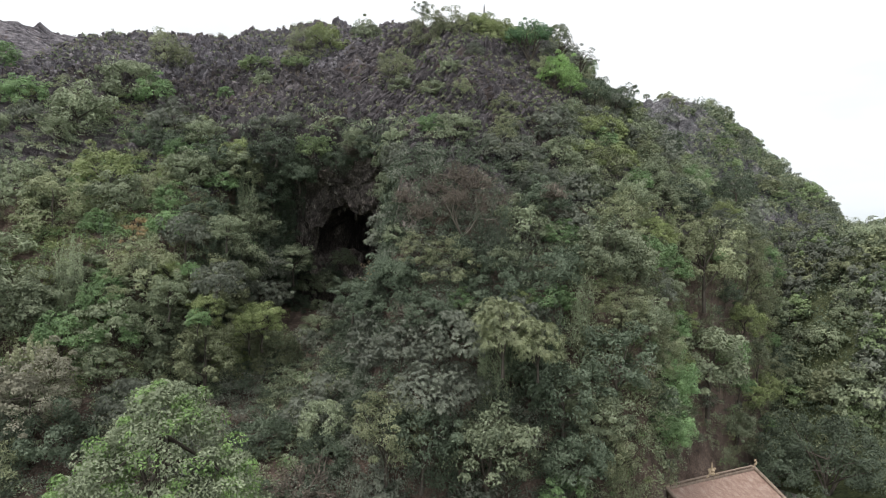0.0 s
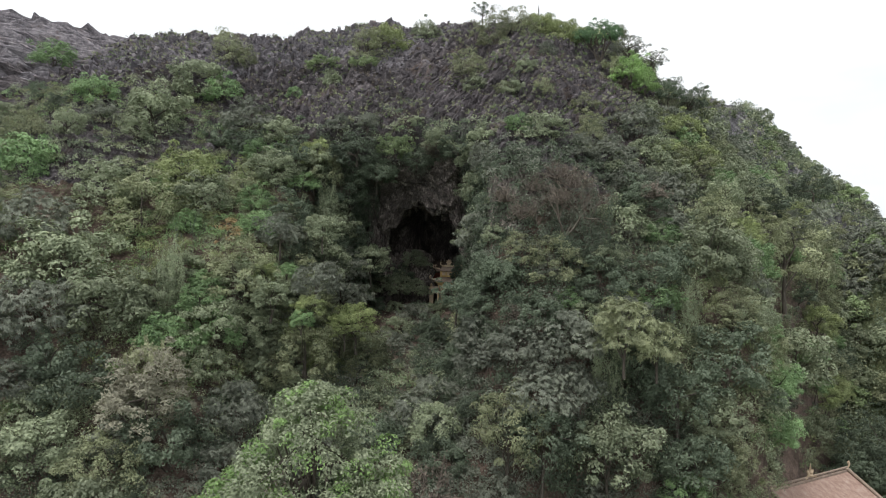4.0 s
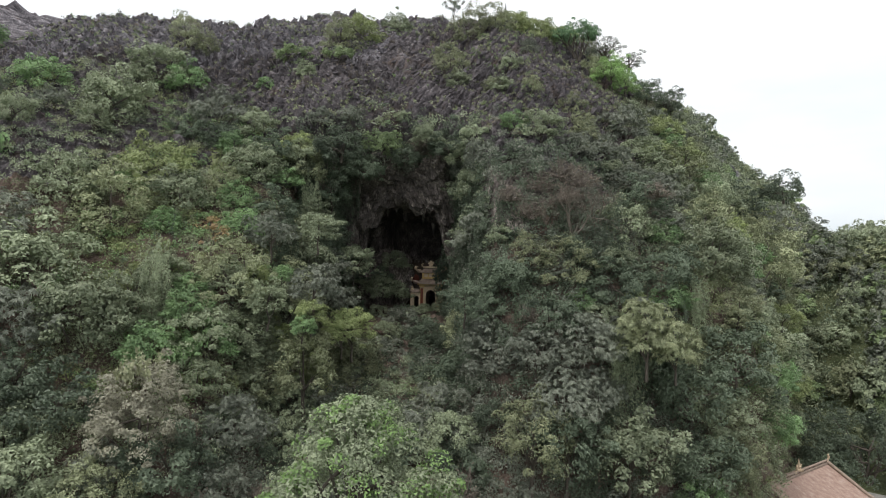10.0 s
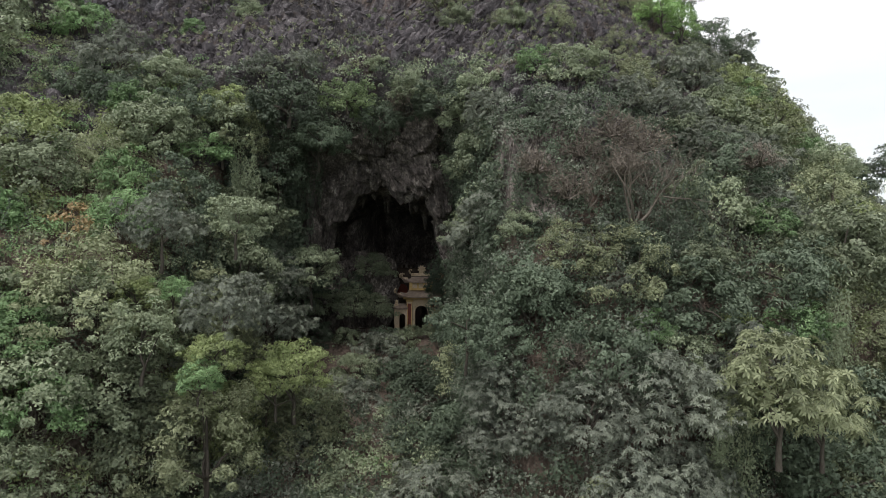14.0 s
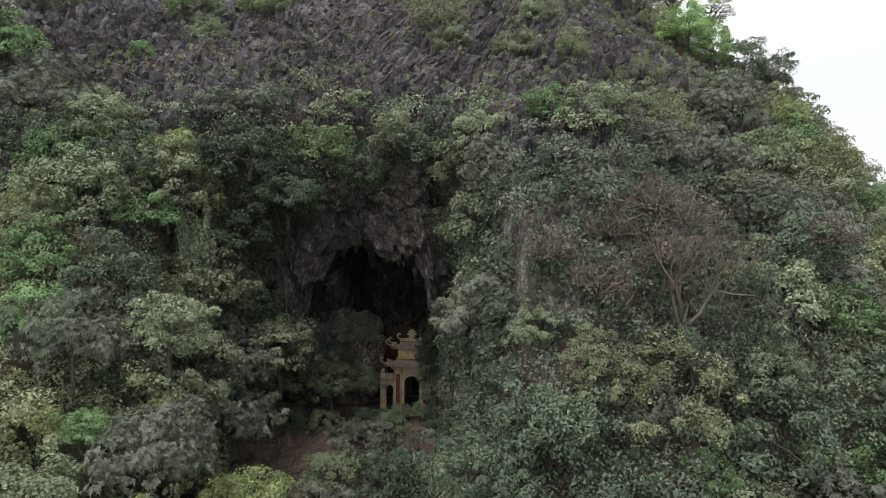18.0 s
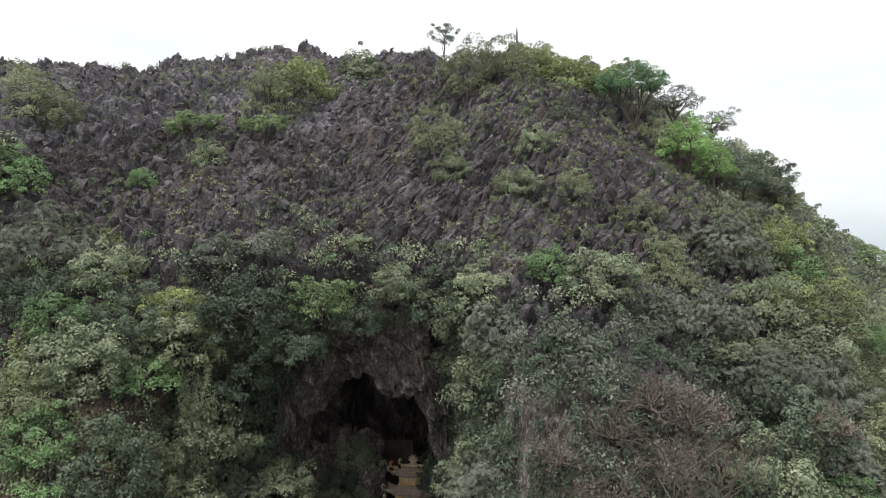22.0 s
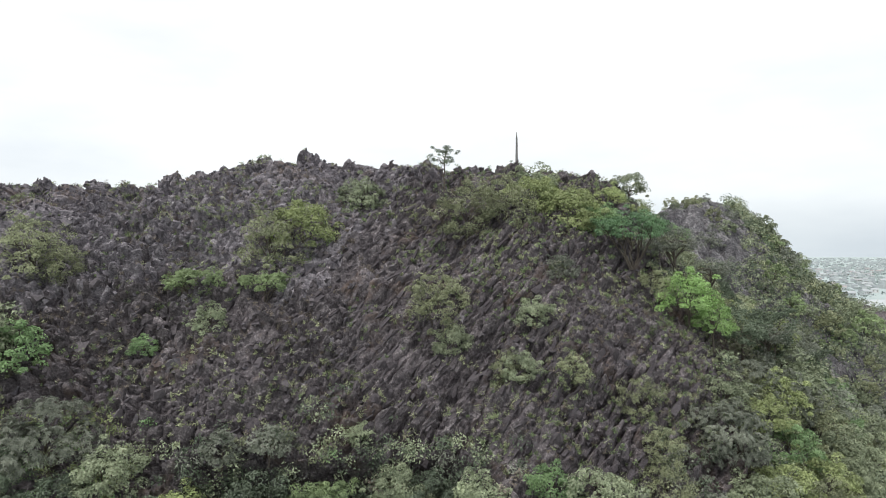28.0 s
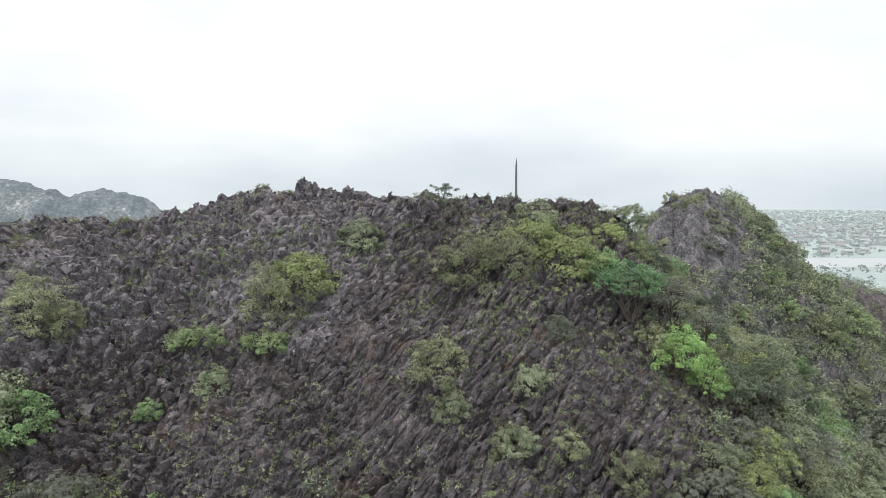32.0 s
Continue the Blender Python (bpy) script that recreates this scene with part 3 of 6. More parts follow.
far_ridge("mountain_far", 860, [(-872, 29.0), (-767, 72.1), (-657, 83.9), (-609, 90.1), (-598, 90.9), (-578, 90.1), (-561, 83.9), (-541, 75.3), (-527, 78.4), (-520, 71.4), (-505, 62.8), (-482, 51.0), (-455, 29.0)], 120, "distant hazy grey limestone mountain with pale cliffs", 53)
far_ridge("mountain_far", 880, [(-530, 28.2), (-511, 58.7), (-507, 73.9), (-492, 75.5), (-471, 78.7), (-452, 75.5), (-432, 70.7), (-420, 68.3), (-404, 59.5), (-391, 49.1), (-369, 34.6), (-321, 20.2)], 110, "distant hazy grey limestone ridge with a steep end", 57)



# ---- foliage ----
def hill_normal(x, v):
    e = 0.12
    y0, z0 = hill(x, v)
    y1, z1 = hill(x + 0.4, v)
    y2, z2 = hill(x, v + e)
    a = np.stack([np.full_like(y0, 0.4), y1 - y0, z1 - z0], -1)
    b = np.stack([np.zeros_like(y0), y2 - y0, z2 - z0], -1)
    return unit(np.cross(a, b))


def cover(x, y, z, v):
    """How far plants cover the hill: 1 wooded, 0 bare."""
    edge = 42.5 + 2.2 * vnoise(x / 6, 0.3, 0.8, 51) + 6.5 * step(20, 32, x) - 4.0 * np.exp(-(((x - 15.5) / 5) ** 2)) + 4.0 * step(-30, -42, x) + 1.8 * vnoise(x / 2.1, 0.3, 0.8, 52)
    c = 1 - step(edge - 1.5, edge + 1.5, z)
    c = np.maximum(c, step(21.5, 27, x + 1.5 * vnoise(y / 4, 0.3, 0.8, 53)) * (v > 6.2))
    c = c * (1 - step(10.4, 11, v))
    c = c * (1 - 0.5 * np.exp(-((((x - 8.1) / 3.4) ** 2 + ((z - 31.2) / 3.2) ** 2) ** 2)))
    c = c * (1 - np.exp(-((((x - 23.4) / 3.9) ** 2 + ((z - 45.6) / 4.0) ** 2) ** 2)))
    bare = ((x > -12) & (x < 3.2) & (z > 13) & (z < 35.5) & (v < 6.3)) | ((x > 33) & (x < 54) & (y < -1) & (z < 2))
    return np.where(bare, 0, c)


def sample_hill(n, x0, x1, v0, v1, cap=9.0):
    """Places on the hill, evenly by area."""
    x, v = rng.uniform(x0, x1, n * 8), rng.uniform(v0, v1, n * 8)
    ya, za = hill(x, v)
    yb, zb = hill(x, v + 0.1)
    yc, zc = hill(x + 0.4, v)
    a = np.stack([np.full_like(ya, 0.4), yc - ya, zc - za], -1)
    b = np.stack([np.zeros_like(ya), yb - ya, zb - za], -1)
    area = np.minimum(np.linalg.norm(np.cross(a, b), axis=1) / 0.04, 60)
    pick = rng.choice(len(x), n, p=area / area.sum())
    return x[pick], v[pick], ya[pick], za[pick]


def build_undergrowth():
    wide, near = sample_hill(23000, -75, 75, 1.2, 9.8), sample_hill(9000, -34, 34, 1.3, 5.6)
    x, v, y, z = (np.concatenate(q) for q in zip(wide, near))
    keep = (rng.uniform(0, 1, len(x)) < cover(x, y, z, v)) & (z > -5)
    keep &= rng.uniform(0, 1, len(x)) < np.interp(np.abs(x), (0, 40, 75), (1, 0.8, 0.4))
    x, v, y, z = (q[keep] for q in (x, v, y, z))
    nor = hill_normal(x, v)
    nor = np.where((nor[:, 1:2] > 0.3) & (nor[:, 2:3] < 0), -nor, nor)
    size = rng.uniform(0.6, 1.5, len(x)) * (0.85 + 0.3 * vnoise(x / 5, z / 5, 0.5, 61))
    tone = 0.55 * vnoise(x / 7, y / 7, z / 7, 62) + 0.35 * vnoise(x / 2.5, y / 2.5, z / 2.5, 63) + rng.normal(0, 0.16, len(x)) + 0.5 * step(-14, -22, x) + 0.5 * step(22, 30, x) - 0.26 * step(2, 5, x) * step(24, 18, x) - 0.3 * step(-18, -15, x) * step(-5, -8, x)
    # Right of the cave, darker leaf tones stand in for shaded gaps.
    beside = (x > 2) & (x < 21) & (z < 36)
    tone = np.where(beside, 0.42 * tone - 0.05, tone)
    tone = np.where((x > 22) & (rng.uniform(0, 1, len(x)) > 0.12), np.minimum(tone, 0.56), tone)
    centre = np.stack([x, y, z], -1) + nor * (size * rng.uniform(0.1, 0.9, len(x)))[:, None] + np.array([0, 0, 0.3])
    kinds = (
        (LEAF_DRY, "brown dry scrub and dead vines on the slope", tone < -0.55),
        (LEAF_GREY, "grey-green leafy scrub on the slope", (tone >= -0.55) & (tone < -0.2)),
        (LEAF_DEEP, "dense dark green undergrowth on the slope", (tone >= -0.22) & (tone < 0.11)),
        (LEAF_MID, "mid-green leafy undergrowth on the slope", (tone >= 0.11) & (tone < 0.42)),
        (LEAF_OLIVE, "olive-green undergrowth on the slope", (tone >= 0.42) & (tone < 0.6)),
        (LEAF_FRESH, "bright green creepers and leafy scrub on the slope", (tone >= 0.6) & (tone < 0.72)),
        (LEAF_YELLOW, "yellow-green leafy scrub on the slope", tone >= 0.72),
    )
    for mat, label, pick in kinds:
        c, s, nn = centre[pick], size[pick], nor[pick]
        per = np.maximum(26, (66 * s).astype(int))
        cc, ss, on = np.repeat(c, per, 0), np.repeat(s, per), np.repeat(nn, per, 0)
        d = unit(sphere_dirs(len(cc)) + on * 0.75 + np.array([0, 0, 0.35]))
        p = cc + d * (ss * rng.uniform(0.45, 1.0, len(cc)))[:, None] * np.array([1, 1, 0.8])
        vv, ff = tri_leaves(p, unit(d + np.array([0, -0.2, 0.5])), rng.uniform(0.11, 0.25, len(p)), 0.35)
        ob = new("undergrowth", mesh_from("undergrowth", vv, ff, mat))
        tagged(ob, label, "undergrowth", "", "stuff")


build_undergrowth()


# ---- trees and shrubs ----
def crown_tree(name, leaf_mat, rx, rz, clumps, per, leaf, label, category="tree", droop=0.3, wide=0.42, clump_r=0.28, stem=0.9, limbs=7, bark=BARK, foot=-1.5, style="tuft"):
    """A tree whose origin is its foot: trunk with limbs under a crown of leaf clumps."""
    top = stem + rz * 0.55
    crown, centres = crown_mesh("crown", leaf_mat, rx, rz, clumps, per, leaf, droop, wide, clump_r, style)
    root = thing(name, pose(0, 0, -500), label, category, "trees and shrubs on the hill")
    ob = part("crown", crown, leaf_mat, root)
    ob.location = (0, 0, top)
    pick = centres[rng.integers(0, len(centres), limbs)] * 0.85 + np.array([0, 0, top])
    part("trunk", wood_mesh("trunk", bark, (0, 0, foot), (0, 0, top + (rz * 0.3 if style == "cone" else 0)), pick, 0.05 + 0.045 * rx), bark, root)
    root["top"] = top + rz
    return root


def bare_tree(name, label, high):
    """A leafless tree: several crooked stems that fork four times into fine twigs."""
    stems, twigs = ([], []), ([], [])

    def add(store, p, rad):
        v, f = tube(p, rad, 5 if rad[0] > 0.04 else 3)
        k = len(store[0])
        store[0].extend([tuple(q) for q in v])
        store[1].extend([tuple(i + k for i in q) for q in f])

    def grow(p, d, ln, r, level):
        m = p + d * ln * 0.5 + Vector(rng.normal(0, 0.09 * ln, 3))
        e = m + (d + Vector(rng.normal(0, 0.22, 3))).normalized() * ln * 0.5
        add(stems if level < 2 else twigs, [p, m, e], [r, r * 0.8, r * 0.55])
        if level < 4:
            for _ in range(3):
                s = m.lerp(e, rng.uniform(0.2, 1.0))
                way = ((e - p).normalized() + Vector(rng.normal(0, 0.5, 3)) + Vector((0, 0, 0.12))).normalized()
                grow(s, way, ln * rng.uniform(0.5, 0.78), r * 0.5, level + 1)

    for k in range(5):
        a = 2 * math.pi * k / 5 + rng.uniform(0, 0.8)
        grow(Vector((0.15 * math.cos(a), 0.15 * math.sin(a), -0.6)), Vector((0.55 * math.cos(a), 0.55 * math.sin(a), 1.0)).normalized(), high * 0.42, 0.11, 0)
    root = thing(name, pose(0, 0, -500), label, "tree", "trees and shrubs on the hill")
    part("branchwork", mesh_from("branchwork", *stems, TWIG, True), TWIG, root)
    tagged(part("twig_spray", mesh_from("twig_spray", *twigs, TWIG, True), TWIG, root), kind="stuff")
    root["top"] = high
    return root


def twig_tree(name, label, r, n, leaf_mat, leaf_n):
    """A bare tree: a fan of forked grey-brown branches with a few dry leaves."""
    vs, fs = [], []

    def add(p, rad):
        v, f = tube(p, rad, 4)
        k = len(vs)
        vs.extend([tuple(q) for q in v])
        fs.extend([tuple(i + k for i in q) for q in f])

    tips = []
    for _ in range(n):
        d = Vector(rng.normal(0, 1, 3))
        d.z = abs(d.z) * 0.7 + 0.25
        d.normalize()
        a = Vector((rng.normal(0, 0.15), rng.normal(0, 0.15), 0.2))
        m = a + d * r * 0.5 + Vector(rng.normal(0, 0.12 * r, 3))
        e = m + (d + Vector(rng.normal(0, 0.35, 3))).normalized() * r * 0.5
        add([a, m, e], [0.09, 0.06, 0.022])
        for _ in range(5):
            s = a.lerp(e, rng.uniform(0.35, 0.9)) * 0.5 + m * 0.5
            q = s + (d + Vector(rng.normal(0, 0.8, 3))).normalized() * r * rng.uniform(0.2, 0.42)
            h = s.lerp(q, 0.5) + Vector(rng.normal(0, 0.05 * r, 3))
            add([s, h, q], [0.04, 0.028, 0.014])
            tips.append(q)
    root = thing(name, pose(0, 0, -500), label, "tree", "trees and shrubs on the hill")
    part("branchwork", mesh_from("branchwork", vs, fs, TWIG, True), TWIG, root)
    t = np.array([tuple(q) for q in tips])
    p = t[rng.integers(0, len(t), leaf_n)] + rng.normal(0, 0.25, (leaf_n, 3))
    v, f = leaves(p, unit(p + np.array([0, 0, 1.0])), 0.28, 0.6)
    part("foliage", mesh_from("foliage", v, f, leaf_mat), leaf_mat, root, "few dry brown leaves among the twigs")
    root["top"] = r
    return root


def big_tree(name, label):
    """A tall young tree with a cone of bright leaves of two tones."""
    root = crown_tree(name, LEAF_MID, 7.6, 4.8, 200, 74, 0.24, label, stem=5.5, limbs=16, clump_r=0.13, style="cone")
    extra, _ = crown_mesh("new_growth", LEAF_VIVID, 7.8, 5.0, 90, 70, 0.23, 0.3, 0.45, 0.11, "cone")
    ob = part("new_growth", extra, LEAF_VIVID, root, "fresh yellow-green leaves at the twig ends")
    ob.location = (0, 0, 5.5 + 4.8 * 0.55)
    return root


def shoot_tree(name, label):
    """A domed brownish tree with pale leafy shoots standing up from its top."""
    root = crown_tree(name, LEAF_STRAW, 2.6, 2.5, 120, 60, 0.17, label, wide=0.3, clump_r=0.22, stem=1.6)
    p = []
    for _ in range(26):
        a, r = rng.uniform(0, 2 * math.pi), 1.3 * rng.uniform(0, 1) ** 0.5
        t = rng.uniform(0, 1, 26)
        hi = rng.uniform(0.6, 1.5)
        p.append(np.stack([r * math.cos(a) + rng.normal(0, 0.05, 26), r * math.sin(a) + rng.normal(0, 0.05, 26), 2.4 * (1 - (r / 2.7) ** 2) ** 0.5 + hi * t], 1))
    p = np.concatenate(p)
    v, f = tri_leaves(p, unit(p * np.array([1, 1, 0]) + np.array([0, -0.6, 0.3])), 0.2, -0.5)
    ob = tagged(part("shoots", mesh_from("shoots", v, f, LEAF_SHOOT), LEAF_SHOOT, root), "pale yellow-green upright shoots", kind="stuff")
    ob.location = (0, 0, 1.6 + 2.5 * 0.55)
    return root


def spreading_tree(name, label):
    """A flat-topped tree on a fan of bare dark stems."""
    root = thing(name, pose(0, 0, -500), label, "tree", "trees and shrubs on the hill")
    crown, centres = crown_mesh("crown", LEAF_JADE, 3.1, 1.7, 96, 46, 0.2, 0.4, 0.42, 0.2)
    part("crown", crown, LEAF_JADE, root).location = (0.2, 0, 4.0)
    for k, (dx, dy) in enumerate(((-1.9, 0.3), (-0.8, -0.5), (0.5, 0.4), (1.6, -0.2), (2.5, 0.5))):
        ends = centres[rng.integers(0, len(centres), 5)] * 0.5 + np.array([dx, dy, 4.2])
        part("stem", wood_mesh("stem", BARK, (0.12 * k - 0.25, 0.1 * (k % 2), -0.8), (dx, dy, 3.7), ends, 0.15, 0.35), BARK, root)
    root["top"] = 5.6
    return root


SPECIES = {
    "mid": [crown_tree("broadleaf_tree", LEAF_MID, 2.5, 2.2, 64, 54, 0.22, "mid-green broadleaf tree rooted in the rocky slope") for _ in range(3)],
    "deep": [crown_tree("broadleaf_tree", LEAF_DEEP, 2.5, 2.4, 64, 54, 0.22, "dark green leafy tree rooted in the rocky slope", droop=0.6) for _ in range(3)],
    "grey": [crown_tree("whorl_leaved_tree", LEAF_GREY, 2.5, 2.1, 84, 54, 0.2, "grey-green tree with whorled leaves rooted in the slope", droop=0.5, style="whorl") for _ in range(3)],
    "olive": [crown_tree("feathery_tree", LEAF_OLIVE, 2.4, 2.6, 78, 54, 0.17, "olive-green feathery tree rooted in the slope", wide=0.3, clump_r=0.25) for _ in range(2)],
    "fresh": [crown_tree("broadleaf_tree", LEAF_FRESH, 2.3, 1.9, 60, 54, 0.2, "fresh green leafy tree among darker ones") for _ in range(2)],
    "vivid": [crown_tree("vivid_tree", LEAF_VIVID, 2.3, 2.1, 64, 56, 0.18, "vivid green leafy tree on the hill's brow", clump_r=0.26)],
    "yellow": [crown_tree("broadleaf_tree", LEAF_YELLOW, 2.4, 2.0, 66, 56, 0.18, "yellow-green leafy tree on the hillside", clump_r=0.25) for _ in range(2)],
    "rosette": [crown_tree("rosette_tree", LEAF_OLIVE, 2.4, 2.3, 60, 40, 0.3, "yellow-green tree with big star-shaped leaf rosettes", clump_r=0.3, style="whorl")],
    "pale": [crown_tree("flowering_shrub", LEAF_SHOOT, 2.2, 1.2, 40, 40, 0.2, "shrub with whitish flower heads on the rock", "shrub", clump_r=0.24, stem=0.5)],
    "umbrella": [crown_tree("umbrella_tree", LEAF_LIGHT, 2.2, 0.9, 50, 48, 0.18, "small flat-topped green tree growing from bare rock", stem=2.6, clump_r=0.22) for _ in range(2)],
    "spread": [spreading_tree("spreading_tree", "flat-topped jade green tree on bare stems on the brow")],
    "pine": [crown_tree("crest_tree", LEAF_DEEP, 1.7, 1.5, 34, 30, 0.2, "small dark open tree with a thin stem on the crest", stem=2.0, clump_r=0.26)],
    "dry": [twig_tree("bare_tree", "half-bare brown tree with tangled twigs on the slope", 3.0, 30, LEAF_DRY, 700) for _ in range(2)],
    "bare": [bare_tree("bare_tree", "tall leafless grey tree with crooked forked stems", 7.0)],
    "sparse": [crown_tree("sparse_tree", LEAF_GREY, 2.4, 1.9, 52, 40, 0.16, "thin-leaved grey tree with visible twigs on the brow", stem=2.0, clump_r=0.24, limbs=26)],
    "bush": [crown_tree("leafy_bush", LEAF_DEEP, 2.5, 2.0, 66, 54, 0.2, "dark green bush hanging over the cave's lip", "bush", droop=0.6, stem=0.4, foot=0.0)],
    "bush_mid": [crown_tree("leafy_bush", LEAF_MID, 2.4, 1.9, 64, 54, 0.2, "mid-green bush hanging over the cave's lip", "bush", droop=0.5, stem=0.4, foot=0.0)],
    "bush_fresh": [crown_tree("leafy_bush", LEAF_LIGHT, 2.2, 1.6, 60, 54, 0.2, "light green bush above the cave's lip", "bush", droop=0.5, stem=0.4, foot=0.0)],
    "straw": [shoot_tree("shoot_tree", "brownish domed tree with pale upright shoots below the cliff")],
    "far_deep": [crown_tree("woodland_tree", LEAF_GREY, 2.6, 2.3, 44, 30, 0.32, "grey-green tree on the hill behind", wide=0.5)],
    "far_mid": [crown_tree("woodland_tree", LEAF_MID, 2.6, 2.2, 44, 30, 0.32, "mid-green tree on the hill behind", wide=0.5) for _ in range(2)],
    "far_light": [crown_tree("woodland_tree", LEAF_LIGHT, 2.5, 2.0, 40, 30, 0.32, "light green tree on the hill behind", wide=0.5)],
    "far_olive": [crown_tree("woodland_tree", LEAF_OLIVE, 2.5, 2.2, 42, 30, 0.32, "olive-green tree on the hill behind", wide=0.5)],
    "orange": [crown_tree("orange_shrub", LEAF_ORANGE, 1.5, 1.2, 12, 14, 0.24, "sparse shrub with orange autumn leaves", "shrub", clump_r=0.3, stem=0.6)],
    "big": [big_tree("cone_tree", "tall cone-shaped tree with fresh yellow-green leaves below the cliff")],
    "shade": [crown_tree("broad_tree", LEAF_DEEP, 5.2, 4.6, 130, 60, 0.28, "big dark green tree beside the temple roof", stem=3.5, limbs=14, clump_r=0.22)],
}
USED = set()


def plant(kind, x, y, top, size=1.0, squash=1.0, lean=0.0):
    """A tree of that kind with the top of its crown at x, y, top; size 1 is a crown about 5 m across."""
    proto = SPECIES[kind][int(rng.integers(len(SPECIES[kind])))]
    m = pose(x, y, top - proto["top"] * size * squash, lean, 0, rng.uniform(0, 360)) @ Matrix.Diagonal((size, size, size * squash, 1))
    if proto.name in USED:
        own = proto.scale
        return copy_thing(proto, m @ Matrix.Diagonal((1 / own[0], 1 / own[1], 1 / own[2], 1)))
    USED.add(proto.name)
    proto.matrix_basis = m
    return proto


# trees that stand out, one by one
plant("big", -3.5, -46.6, 15.3)
plant("straw", -20.6, -38.4, 15.6, 1.4)
plant("olive", -7.4, -17.8, 16.2, 1.25, 1.1)
plant("olive", -11.0, -26.4, 17.6, 1.35)
plant("orange", -20.2, -25.2, 27.4, 1.0)
plant("pine", 2.8, 17.8, 66.9, 0.8)
plant("shade", 61.0, 3.6, 4.4, 1.15)
plant("deep", 54.5, 4.0, 0.5, 1.4)
# trees in the gully below and beside the gate
plant("bush_mid", -4.7, 0.6, 25.4, 0.7)
plant("bush", -6.4, 0.4, 23.2, 0.7)
plant("bush_mid", -4.4, 0.0, 21.4, 0.7)
plant("bush_mid", -9.0, -1.2, 21.8, 0.75)
plant("mid", -1.4, -4.2, 18.4, 0.6)
plant("deep", 2.6, -5.2, 18.2, 0.8)
plant("olive", 4.8, -4.0, 21.2, 0.85)
plant("deep", -1.8, -9.0, 16.2, 1.0)
plant("grey", -5.0, -12.0, 15.2, 1.0)
plant("deep", 1.0, -12.5, 15.8, 1.15)
plant("deep", 5.6, -11.5, 20.0, 1.2)
plant("deep", 0.0, -18.0, 12.4, 1.2)
plant("mid", -4.2, -22.0, 10.6, 1.2)
plant("deep", 4.0, -19.0, 15.0, 1.1)
plant("deep", 5.6, -8.0, 26.0, 1.0, 1.3)
plant("grey", 7.0, -12.0, 30.0, 1.1)
plant("deep", 7.0, -14.0, 25.5, 1.0)
plant("mid", 7.4, -16.0, 31.5, 0.8)
plant("deep", -12.4, -7.5, 27.0, 1.2, 1.3)
plant("mid", -14.0, -10.0, 31.0, 1.2)
plant("grey", -12.0, -11.0, 22.5, 1.2)
plant("mid", -13.6, -14.0, 26.0, 1.2, 1.2)
plant("mid", -15.0, -17.0, 21.6, 1.1)
plant("deep", -12.0, -8.0, 35.0, 1.0)
plant("bush", 3.6, -1.0, 20.6, 0.5)
plant("bush", 1.35, -0.8, 23.4, 0.36, 1.5)
plant("bush_mid", 2.3, -2.0, 20.4, 0.5)
plant("bush_mid", -0.6, -2.9, 18.7, 0.32)
plant("bush_mid", 0.8, -2.9, 18.8, 0.34)
plant("bush", 2.3, -2.6, 19.2, 0.42)
plant("bush_mid", -1.9, -3.0, 18.4, 0.28)
plant("mid", -6.4, -4.6, 18.6, 0.45)
plant("deep", -3.4, -4.4, 18.5, 0.5)
plant("deep", -9.4, -4.0, 19.0, 0.6)
plant("bush_fresh", -5.7, -10.3, 39.4, 0.9)
plant("bush_mid", -0.5, -10.3, 40.4, 0.75)
plant("bush", 2.2, -10.2, 39.8, 0.95)
plant("bush", -7.8, -10.3, 36.6, 0.8)
plant("bush", -10.4, -10.8, 39.6, 1.15)
plant("bush_mid", 4.4, -10.6, 38.4, 0.9)
plant("bush", -3.0, -9.6, 38.0, 0.7)

plant("deep", 3.9, -25.0, 22.4, 0.75)
plant("pale", 13.0, 3.9, 54.3, 0.55)
plant("sparse", 25.4, 9.0, 57.9, 1.1, 0.8)
plant("sparse", 28.0, 6.8, 54.9, 0.85, 0.8)
# shrubs and trees on the bare crown
plant("yellow", 12.0, 13.9, 62.9, 1.2)
plant("yellow", 15.6, 12.0, 61.2, 1.3)
plant("fresh", 18.9, 12.8, 59.9, 1.11)
plant("olive", 8.8, 9.2, 62.0, 1.20)
plant("yellow", 21.6, 19.5, 62.6, 0.75)
plant("mid", 25.2, 24.0, 64.6, 0.75)
plant("vivid", 25.0, 4.0, 53.2, 1.0, 1.0)
plant("vivid", 26.6, 2.6, 50.6, 0.75)
plant("olive", 5.2, 9.7, 61.7, 1.27)
plant("mid", -6.1, 15.0, 62.8, 0.93)
plant("yellow", -11.0, 8.1, 59.9, 1.30)
plant("olive", -13.6, 6.5, 58.7, 1.09)
plant("umbrella", -19.6, 3.4, 53.6, 1.09)
plant("umbrella", -13.1, 2.7, 53.3, 0.98)
plant("grey", 12.9, 2.3, 54.9, 0.56)
plant("olive", 2.2, 0.7, 53.1, 1.09)
plant("mid", 8.5, -5.7, 47.5, 0.57)
plant("olive", -34.8, 4.6, 58.1, 1.17)
plant("olive", -32.3, 4.4, 55.7, 0.82)
plant("fresh", -31.8, -3.0, 49.2, 1.14)
plant("mid", -17.2, 0.2, 50.5, 0.59)
plant("fresh", -22.3, -0.8, 48.2, 0.47)
plant("yellow", 34.0, 11.9, 49.1, 1.52)
plant("olive", 22.4, 5.7, 53.4, 0.84)
plant("grey", 29.5, 1.8, 45.4, 1.12)
plant("mid", 3.4, -2.0, 49.0, 0.61)
plant("grey", 24.3, -5.8, 43.6, 1.11)
plant("mid", 34.9, 6.3, 44.7, 1.46)
